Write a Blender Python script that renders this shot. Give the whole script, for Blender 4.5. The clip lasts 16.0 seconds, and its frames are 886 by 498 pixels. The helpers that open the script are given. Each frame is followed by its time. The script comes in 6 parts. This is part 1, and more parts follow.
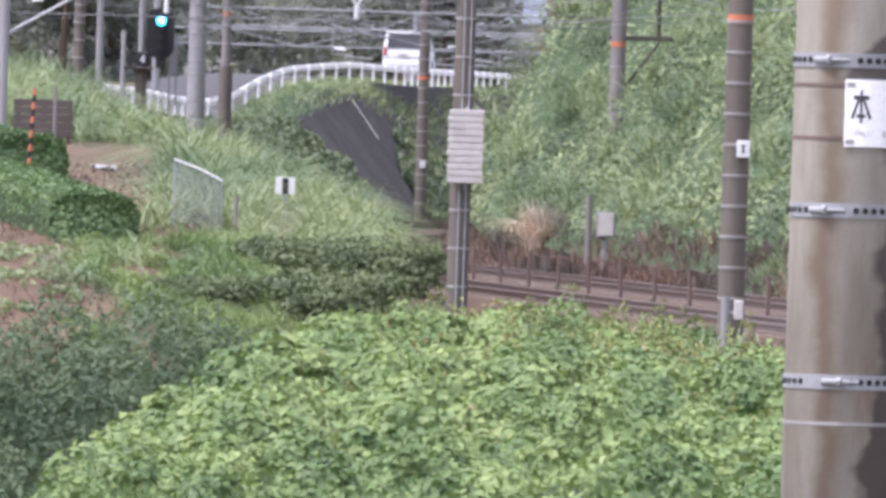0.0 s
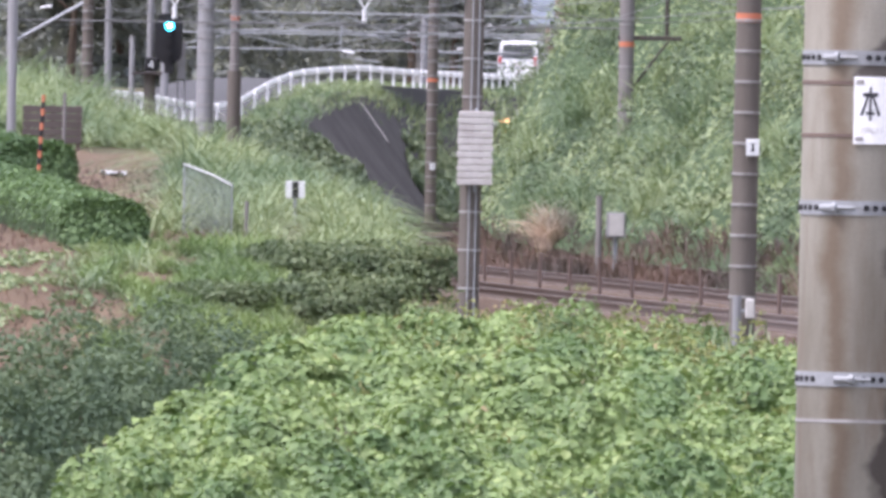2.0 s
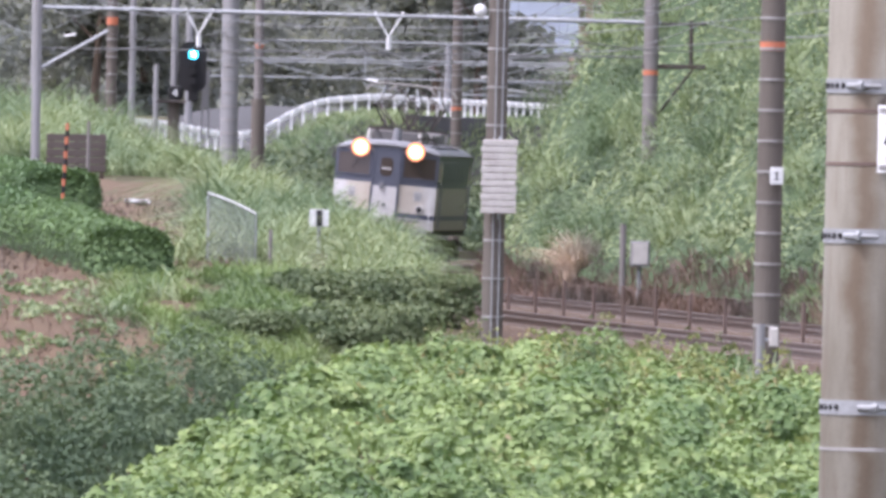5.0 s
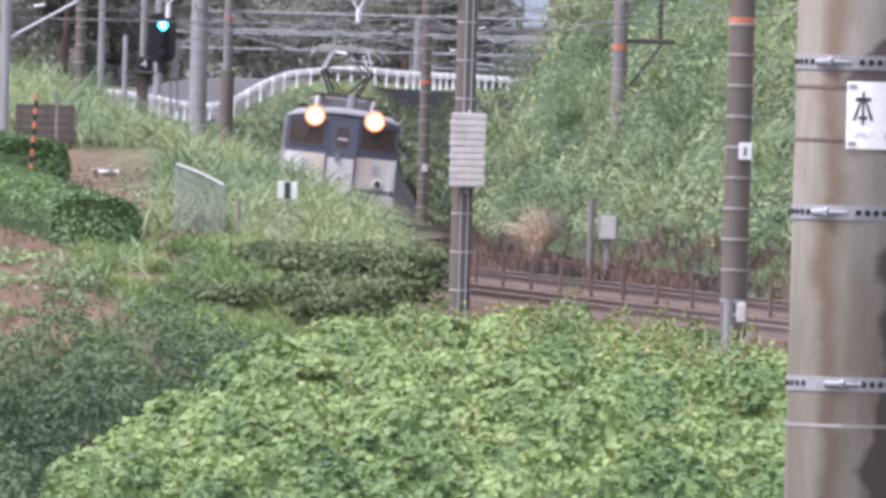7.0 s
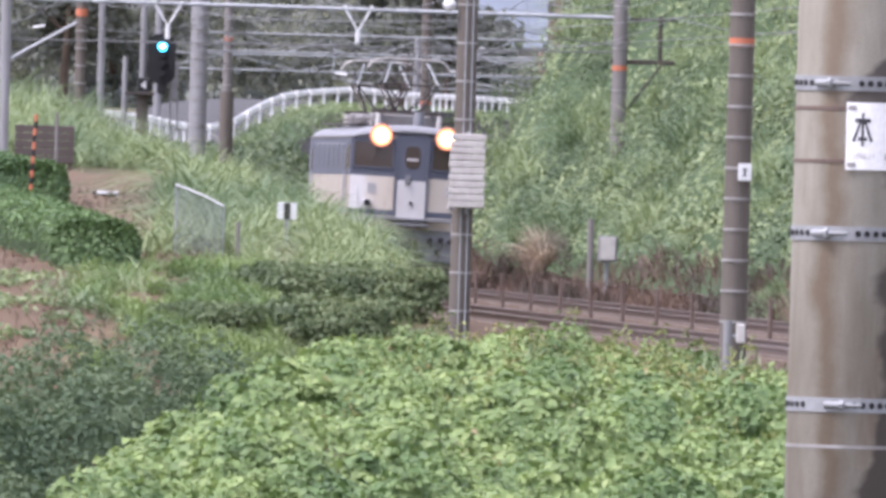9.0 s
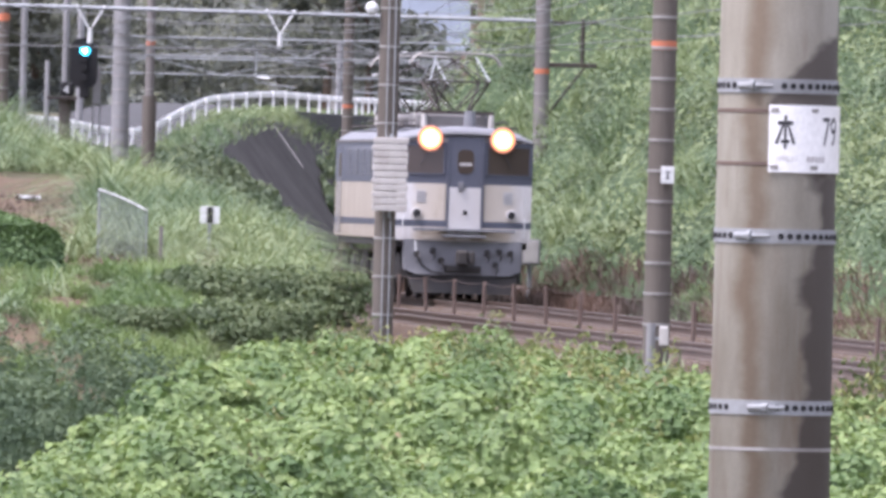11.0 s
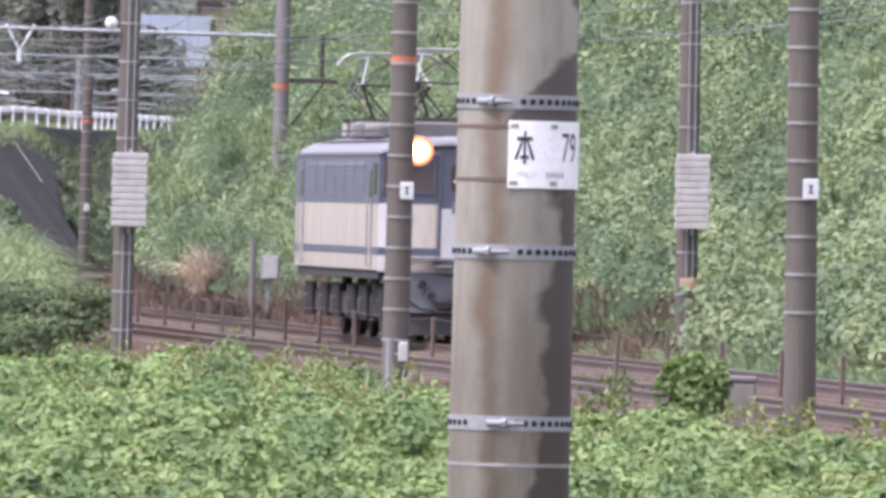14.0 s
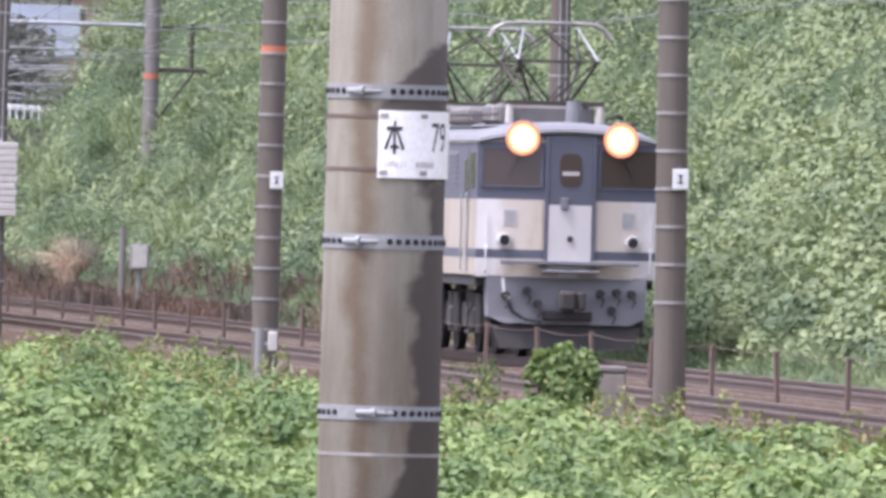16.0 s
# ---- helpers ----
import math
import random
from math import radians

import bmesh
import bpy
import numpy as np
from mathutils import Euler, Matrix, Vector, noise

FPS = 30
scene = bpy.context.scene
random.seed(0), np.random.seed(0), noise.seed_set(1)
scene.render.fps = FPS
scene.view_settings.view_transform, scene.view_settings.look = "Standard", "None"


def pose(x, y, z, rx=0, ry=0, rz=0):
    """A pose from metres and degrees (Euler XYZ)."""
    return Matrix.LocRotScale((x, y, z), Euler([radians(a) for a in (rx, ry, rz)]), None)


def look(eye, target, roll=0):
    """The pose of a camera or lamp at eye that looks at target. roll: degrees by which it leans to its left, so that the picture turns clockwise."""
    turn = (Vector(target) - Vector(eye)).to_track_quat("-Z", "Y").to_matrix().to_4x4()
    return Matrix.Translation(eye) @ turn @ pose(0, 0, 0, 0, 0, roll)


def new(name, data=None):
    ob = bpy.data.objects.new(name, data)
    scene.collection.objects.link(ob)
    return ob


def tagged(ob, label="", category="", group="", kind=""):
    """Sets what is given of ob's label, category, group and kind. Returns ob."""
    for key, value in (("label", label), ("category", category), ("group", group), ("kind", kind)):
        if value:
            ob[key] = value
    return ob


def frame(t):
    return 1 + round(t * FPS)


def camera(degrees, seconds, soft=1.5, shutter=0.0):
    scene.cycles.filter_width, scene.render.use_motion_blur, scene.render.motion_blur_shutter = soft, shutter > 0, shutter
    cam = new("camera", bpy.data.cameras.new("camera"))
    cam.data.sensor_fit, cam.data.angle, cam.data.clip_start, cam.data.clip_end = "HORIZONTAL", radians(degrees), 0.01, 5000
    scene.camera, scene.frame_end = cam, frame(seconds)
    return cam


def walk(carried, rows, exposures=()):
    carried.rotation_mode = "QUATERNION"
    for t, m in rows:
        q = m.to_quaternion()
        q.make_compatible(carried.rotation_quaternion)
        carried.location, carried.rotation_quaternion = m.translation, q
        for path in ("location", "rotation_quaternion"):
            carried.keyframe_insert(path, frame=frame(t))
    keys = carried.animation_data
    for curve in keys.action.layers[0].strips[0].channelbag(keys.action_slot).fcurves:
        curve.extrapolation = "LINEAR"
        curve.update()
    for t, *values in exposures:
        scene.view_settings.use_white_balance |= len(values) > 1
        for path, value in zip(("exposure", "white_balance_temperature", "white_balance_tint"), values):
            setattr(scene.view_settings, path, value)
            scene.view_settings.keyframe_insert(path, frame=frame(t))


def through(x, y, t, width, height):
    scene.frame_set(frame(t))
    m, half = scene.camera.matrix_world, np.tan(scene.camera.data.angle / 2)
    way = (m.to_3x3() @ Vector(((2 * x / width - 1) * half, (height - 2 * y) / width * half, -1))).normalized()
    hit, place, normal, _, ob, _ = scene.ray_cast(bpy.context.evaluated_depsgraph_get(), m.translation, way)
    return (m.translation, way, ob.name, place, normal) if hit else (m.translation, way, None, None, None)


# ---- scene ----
# A long lens on a stand, turning after the train.
cam = camera(3.3265, 16.0, soft=3.6)
EYE = 2.35
ROWS = [
    (0.0, 0.0, -0.3480, -1.70), (0.5, 0.0075, -0.3157, -1.69), (1.0, 0.0209, -0.2915, -1.61), (1.5, 0.0241, -0.3041, -1.39),
    (2.0, 0.0364, -0.3413, -1.05), (2.5, 0.0748, -0.3461, -0.99), (3.0, 0.0610, -0.3027, -0.83), (3.5, -0.0079, -0.2396, -0.79),
    (4.0, 0.0364, -0.1915, -0.80), (4.2, 0.0629, -0.1898, -0.83), (6.3, 0.0687, -0.3495, -1.45), (6.5, 0.0400, -0.3524, -1.46),
    (7.0, 0.0078, -0.3348, -1.48), (7.5, 0.0178, -0.3127, -1.45), (8.0, 0.0278, -0.3032, -1.45), (8.5, 0.0243, -0.2835, -1.44),
    (9.0, 0.0062, -0.2559, -1.48), (9.5, -0.0775, -0.2516, -1.44), (9.7, -0.1204, -0.2504, -1.42), (11.8, -0.3705, -0.2257, -1.26),
    (12.0, -0.3990, -0.2228, -1.25), (12.5, -0.4586, -0.2025, -1.26), (13.0, -0.6267, -0.1834, -1.26), (13.5, -1.0026, -0.2007, -1.34),
    (13.7, -1.1190, -0.2004, -1.36), (14.0, -1.2629, -0.1548, -1.40), (14.5, -1.4039, -0.1530, -1.46), (15.0, -1.4492, -0.1517, -1.47),
    (15.5, -1.5448, -0.1630, -1.43), (16.0, -1.7524, -0.1810, -1.46),
]
walk(cam, [(t, pose(0, 0, EYE, 90 + pitch, roll, yaw)) for t, yaw, pitch, roll in ROWS], exposures=[(0.0, 1.13, 6350, 22), (16.0, 1.12, 6350, 22)])

# ---- light: a bright overcast day ----
world = bpy.data.worlds.new("overcast_sky")
scene.world = world
world.use_nodes = True
wn, wl = world.node_tree.nodes, world.node_tree.links
sky = wn.new("ShaderNodeTexSky")
sky.sky_type, sky.sun_disc = "NISHITA", False
sky.sun_elevation, sky.sun_rotation = radians(60), radians(-113)
sky.dust_density, sky.ozone_density = 4.0, 0.6
grey = wn.new("ShaderNodeMixRGB")
grey.blend_type = "MIX"
grey.inputs[0].default_value = 0.75
grey.inputs[2].default_value = (7.4, 7.8, 9.2, 1)
wl.new(sky.outputs[0], grey.inputs[1])
wl.new(grey.outputs[0], wn["Background"].inputs[0])
wn["Background"].inputs[1].default_value = 0.14
sun = new("sun", bpy.data.lights.new("sun", "SUN"))
sun.data.energy, sun.data.angle, sun.data.color = 2.7, radians(16), (1.0, 0.98, 0.96)
sun.matrix_world = look((-62, -6, 120), (0, 20, 0))


# ---- materials ----
def shader(name):
    m = bpy.data.materials.new(name)
    m.use_nodes = True
    n, l = m.node_tree.nodes, m.node_tree.links
    return m, n, l, n["Principled BSDF"]


def ramp(n, l, source, stops):
    r = n.new("ShaderNodeValToRGB")
    e = r.color_ramp.elements
    while len(e) < len(stops):
        e.new(0.5)
    for item, (p, c) in zip(e, stops):
        item.position, item.color = p, (*c, 1)
    l.new(source, r.inputs[0])
    return r.outputs[0]


def noise_node(n, l, scale, detail=6, rough=0.6, coords="Object", stretch=None):
    tc = n.new("ShaderNodeTexCoord")
    t = n.new("ShaderNodeTexNoise")
    t.inputs["Scale"].default_value, t.inputs["Detail"].default_value, t.inputs["Roughness"].default_value = scale, detail, rough
    if stretch:
        mp = n.new("ShaderNodeMapping")
        mp.inputs["Scale"].default_value = stretch
        l.new(tc.outputs[coords], mp.inputs[0])
        l.new(mp.outputs[0], t.inputs[0])
    else:
        l.new(tc.outputs[coords], t.inputs[0])
    return t.outputs[0]


def mix(n, l, fac, a, b, mode="MIX"):
    m = n.new("ShaderNodeMixRGB")
    m.blend_type = mode
    for value, socket in ((fac, m.inputs[0]), (a, m.inputs[1]), (b, m.inputs[2])):
        if isinstance(value, (int, float)):
            socket.default_value = value
        elif isinstance(value, tuple):
            socket.default_value = (*value, 1)
        else:
            l.new(value, socket)
    return m.outputs[0]


def worn(name, base, dark, scale=3.0, rough=0.7, metal=0.0, bump=0.15, fine=60.0, amount=0.6, stretch=None):
    """A surface with stains at a large scale and grain at a small one."""
    m, n, l, b = shader(name)
    big = ramp(n, l, noise_node(n, l, scale, 5, 0.6, stretch=stretch), [(0.35, (0, 0, 0)), (0.7, (1, 1, 1))])
    small = noise_node(n, l, fine, 4, 0.7)
    col = mix(n, l, mix(n, l, amount, (0, 0, 0), big), base, dark)
    col = mix(n, l, 0.35, col, ramp(n, l, small, [(0.3, (0.45, 0.45, 0.45)), (0.7, (1, 1, 1))]), "MULTIPLY")
    l.new(col, b.inputs["Base Color"])
    b.inputs["Roughness"].default_value, b.inputs["Metallic"].default_value = rough, metal
    b.inputs["Specular IOR Level"].default_value = 0.12 if rough >= 0.88 else 0.45
    bp = n.new("ShaderNodeBump")
    bp.inputs["Strength"].default_value, bp.inputs["Distance"].default_value = bump, 0.02
    l.new(small, bp.inputs["Height"])
    l.new(bp.outputs[0], b.inputs["Normal"])
    return m


def plain(name, base, rough=0.5, metal=0.0, glow=0.0, glow_colour=None):
    m, n, l, b = shader(name)
    v = noise_node(n, l, 25, 3)
    l.new(mix(n, l, 0.25, base, ramp(n, l, v, [(0.3, (0.6, 0.6, 0.6)), (0.7, (1, 1, 1))]), "MULTIPLY"), b.inputs["Base Color"])
    b.inputs["Roughness"].default_value, b.inputs["Metallic"].default_value = rough, metal
    if glow:
        b.inputs["Emission Color"].default_value = (*(glow_colour or base), 1)
        b.inputs["Emission Strength"].default_value = glow
    return m


def leafy(name, stops, patch=0.25, through=0.28, rough=0.55, low=(0.38, 0.48, 0.48)):
    """Leaves: each island its own green, with patches at a larger scale; light passes partly through."""
    m, n, l, b = shader(name)
    g = n.new("ShaderNodeNewGeometry")
    col = ramp(n, l, g.outputs["Random Per Island"], stops)
    big = ramp(n, l, noise_node(n, l, patch, 3, 0.55, stretch=(1, 0.08, 1)), [(0.38, low), (0.56, (1.15, 1.1, 1.0))])
    col = mix(n, l, 0.8, col, big, "MULTIPLY")
    col = mix(n, l, 1.0, col, (1.06, 0.98, 1.1), "MULTIPLY")
    l.new(col, b.inputs["Base Color"])
    b.inputs["Roughness"].default_value = rough
    b.inputs["Specular IOR Level"].default_value = 0.3
    t = n.new("ShaderNodeBsdfTranslucent")
    l.new(mix(n, l, 1.0, col, (1.0, 1.0, 0.75), "MULTIPLY"), t.inputs[0])
    mx = n.new("ShaderNodeMixShader")
    mx.inputs[0].default_value = through
    l.new(b.outputs[0], mx.inputs[1])
    l.new(t.outputs[0], mx.inputs[2])
    l.new(mx.outputs[0], n["Material Output"].inputs[0])
    return m


SOIL = worn("soil", (0.085, 0.075, 0.045), (0.05, 0.055, 0.03), 0.4, 0.95, bump=0.6, fine=8)
DRY_SOIL = worn("dry_soil", (0.13, 0.093, 0.064), (0.072, 0.053, 0.037), 1.2, 0.95, bump=0.8, fine=9)
BALLAST = worn("ballast", (0.09, 0.064, 0.048), (0.048, 0.034, 0.027), 0.8, 0.95, bump=0.9, fine=14)
STONE = worn("ballast_stone", (0.128, 0.094, 0.072), (0.06, 0.043, 0.034), 1.5, 0.9, fine=30)
RAIL = worn("rail_rust", (0.115, 0.078, 0.06), (0.07, 0.048, 0.04), 2, 0.6, 0.2)
RAIL_TOP = worn("rail_head", (0.20, 0.165, 0.145), (0.13, 0.105, 0.09), 2, 0.45, 0.5)
SLEEPER = worn("sleeper", (0.165, 0.137, 0.12), (0.13, 0.095, 0.08), 3, 0.9)
def stained_pole():
    """Pale concrete, rain-streaked, with a wet dark side of uneven outline."""
    m, n, l, b = shader("stained_pole_concrete")
    streak = ramp(n, l, noise_node(n, l, 5, 5, 0.6, stretch=(1, 1, 0.22)), [(0.38, (0, 0, 0)), (0.66, (1, 1, 1))])
    col = mix(n, l, streak, (0.295, 0.28, 0.237), (0.18, 0.16, 0.125))
    rust = ramp(n, l, noise_node(n, l, 7, 5, 0.65, stretch=(1, 1, 0.16)), [(0.55, (0, 0, 0)), (0.72, (1, 1, 1))])
    col = mix(n, l, mix(n, l, 0.75, (0, 0, 0), rust), col, (0.16, 0.11, 0.075))
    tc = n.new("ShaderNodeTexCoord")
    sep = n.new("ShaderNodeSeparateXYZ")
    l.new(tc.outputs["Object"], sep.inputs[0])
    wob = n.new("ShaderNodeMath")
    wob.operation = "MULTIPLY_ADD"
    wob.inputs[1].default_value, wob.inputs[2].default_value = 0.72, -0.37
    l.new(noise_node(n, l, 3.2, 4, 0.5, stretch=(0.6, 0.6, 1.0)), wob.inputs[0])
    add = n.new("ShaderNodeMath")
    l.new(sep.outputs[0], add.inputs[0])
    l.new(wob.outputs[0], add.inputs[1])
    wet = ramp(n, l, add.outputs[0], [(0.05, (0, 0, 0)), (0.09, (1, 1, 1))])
    trail = n.new("ShaderNodeMath")
    trail.operation = "MULTIPLY_ADD"
    trail.inputs[1].default_value, trail.inputs[2].default_value = 0.12, 0.44
    l.new(noise_node(n, l, 6, 4, 0.6, stretch=(0.5, 0.5, 0.8)), trail.inputs[0])
    shift = n.new("ShaderNodeMath")
    l.new(sep.outputs[0], shift.inputs[0])
    l.new(trail.outputs[0], shift.inputs[1])
    run = ramp(n, l, shift.outputs[0], [(0.39, (0, 0, 0)), (0.425, (1, 1, 1)), (0.445, (1, 1, 1)), (0.49, (0, 0, 0))])
    col = mix(n, l, mix(n, l, 0.8, (0, 0, 0), run), col, (0.14, 0.1, 0.066))
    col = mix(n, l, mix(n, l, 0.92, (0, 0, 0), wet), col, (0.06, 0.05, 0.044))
    fine = noise_node(n, l, 150, 4, 0.7)
    col = mix(n, l, 0.3, col, ramp(n, l, fine, [(0.3, (0.5, 0.5, 0.5)), (0.7, (1, 1, 1))]), "MULTIPLY")
    l.new(col, b.inputs["Base Color"])
    b.inputs["Roughness"].default_value = 0.85
    bp = n.new("ShaderNodeBump")
    bp.inputs["Strength"].default_value, bp.inputs["Distance"].default_value = 0.2, 0.01
    l.new(fine, bp.inputs["Height"])
    l.new(bp.outputs[0], b.inputs["Normal"])
    return m


POLE = stained_pole()
MAST = worn("mast_concrete", (0.125, 0.108, 0.094), (0.075, 0.06, 0.05), 2.0, 0.85, fine=60, stretch=(2, 2, 0.3))
PALE_MAST = worn("mast_pale", (0.25, 0.25, 0.26), (0.16, 0.155, 0.155), 2.0, 0.8, fine=60, stretch=(2, 2, 0.3))
BAND_GALV = worn("band_steel", (0.30, 0.315, 0.33), (0.18, 0.175, 0.17), 9, 0.65, 0.15)
GALV = worn("galvanised", (0.36, 0.38, 0.40), (0.22, 0.23, 0.24), 6, 0.6, 0.3)
# steel of the far gantries, its colour paled to imitate haze
HAZY_STEEL = worn("hazy_steel", (0.33, 0.35, 0.37), (0.22, 0.23, 0.24), 3, 0.7, 0.2)
BAND = worn("steel_band", (0.36, 0.35, 0.34), (0.2, 0.18, 0.17), 6, 0.55, 0.4)
DARK_IRON = worn("dark_iron", (0.05, 0.045, 0.045), (0.09, 0.06, 0.045), 6, 0.7, 0.3)
RUST_POST = worn("rusty_post", (0.15, 0.105, 0.088), (0.085, 0.06, 0.053), 6, 0.85)
OLD_PLANK = worn("old_plank", (0.11, 0.092, 0.085), (0.07, 0.058, 0.053), 4, 0.9, stretch=(0.3, 1, 2))
WHITE = worn("white_paint", (0.66, 0.67, 0.68), (0.48, 0.48, 0.47), 5, 0.5, bump=0.05, amount=0.4)
WEIGHT = worn("weight_concrete", (0.50, 0.48, 0.46), (0.33, 0.30, 0.28), 5, 0.85)
ORANGE = worn("orange_paint", (0.52, 0.16, 0.08), (0.36, 0.12, 0.07), 8, 0.6)
BLACK = plain("black_paint", (0.012, 0.012, 0.014), 0.9)
ENAMEL = worn("white_enamel", (0.86, 0.86, 0.86), (0.7, 0.7, 0.69), 9, 0.35, bump=0.02, amount=0.3)
INK = plain("ink", (0.03, 0.03, 0.035), 0.6)
FAINT_INK = plain("faint_ink", (0.42, 0.40, 0.40), 0.6)
RED_INK = plain("red_ink", (0.6, 0.12, 0.1), 0.6)
WIRE = worn("wire", (0.17, 0.175, 0.18), (0.1, 0.1, 0.1), 6, 0.5, 0.5)
ASPHALT = worn("asphalt", (0.075, 0.075, 0.078), (0.05, 0.05, 0.05), 1.0, 0.9)
SLOPE_CONCRETE = worn("slope_concrete", (0.055, 0.052, 0.05), (0.026, 0.025, 0.024), 0.7, 0.95, fine=6, stretch=(1, 0.5, 0.25), amount=0.9)
LIGHT_CONCRETE = worn("light_concrete", (0.5, 0.48, 0.46), (0.33, 0.31, 0.29), 1.5, 0.9)
# low also puts pockets of shade into the colour of the leaf patches
KUDZU = leafy("kudzu_leaf", [(0.0, (0.118, 0.19, 0.068)), (0.5, (0.155, 0.245, 0.086)), (0.85, (0.19, 0.288, 0.104)), (1.0, (0.24, 0.325, 0.13))], 0.9, low=(0.42, 0.53, 0.47))
KUDZU_FAR = leafy("kudzu_slope_leaf", [(0.0, (0.12, 0.175, 0.088)), (0.5, (0.17, 0.24, 0.118)), (1.0, (0.23, 0.305, 0.155))], 0.8, low=(0.45, 0.55, 0.54))
GRASS = leafy("pampas_blade", [(0.0, (0.108, 0.17, 0.084)), (0.5, (0.172, 0.248, 0.122)), (1.0, (0.258, 0.338, 0.182))], 0.6, 0.3, low=(0.58, 0.67, 0.66))
FRESH_GRASS = leafy("fresh_blade", [(0.0, (0.105, 0.175, 0.065)), (0.5, (0.155, 0.245, 0.09)), (1.0, (0.215, 0.31, 0.125))], 0.6, 0.3, low=(0.58, 0.67, 0.62))
DRY_GRASS = leafy("dry_blade", [(0.0, (0.34, 0.28, 0.21)), (1.0, (0.55, 0.48, 0.37))], 0.6, 0.25)
# dark green that stands in for the shade between leaves
SHADE_GREEN = worn("undergrowth", (0.055, 0.085, 0.04), (0.03, 0.05, 0.025), 1.5, 0.9, bump=0.8, fine=12)
WITHERED = leafy("withered_stem", [(0.0, (0.085, 0.063, 0.048)), (1.0, (0.16, 0.115, 0.09))], 0.6, 0.2)
SHRUB = leafy("shrub_leaf", [(0.0, (0.078, 0.124, 0.068)), (0.6, (0.094, 0.147, 0.08)), (1.0, (0.118, 0.178, 0.098))], 0.6, 0.3, 0.75, low=(0.6, 0.68, 0.68))
TEA = leafy("tea_leaf", [(0.0, (0.06, 0.115, 0.05)), (0.6, (0.095, 0.175, 0.07)), (1.0, (0.13, 0.225, 0.09))], 0.8, 0.25, low=(0.8, 0.84, 0.82))
# pale grey-green: the haze of distance is put into the leaf colour
HAZY_LEAF = leafy("hazy_leaf", [(0.0, (0.16, 0.192, 0.172)), (0.6, (0.182, 0.217, 0.19)), (1.0, (0.21, 0.245, 0.21))], 0.15, 0.5, 0.9, low=(0.7, 0.74, 0.74))
SLOPE_SHRUB = leafy("slope_shrub_leaf", [(0.0, (0.075, 0.115, 0.066)), (0.6, (0.11, 0.16, 0.088)), (1.0, (0.15, 0.205, 0.11))], 0.6, 0.28, low=(0.6, 0.68, 0.66))
FOOT_SHRUB = leafy("bank_shrub_leaf", [(0.0, (0.085, 0.13, 0.06)), (0.6, (0.118, 0.17, 0.078)), (1.0, (0.162, 0.215, 0.108))], 0.8, 0.25, low=(0.6, 0.66, 0.62))
WEED = leafy("weed_leaf", [(0.0, (0.12, 0.17, 0.06)), (0.5, (0.19, 0.24, 0.085)), (0.85, (0.26, 0.31, 0.12)), (1.0, (0.26, 0.22, 0.12))], 0.8, 0.3)
BARK = worn("bark", (0.12, 0.09, 0.07), (0.06, 0.05, 0.04), 3, 0.95)
MESH_PANEL = worn("mesh_panel", (0.25, 0.28, 0.27), (0.17, 0.2, 0.19), 1.5, 0.6)


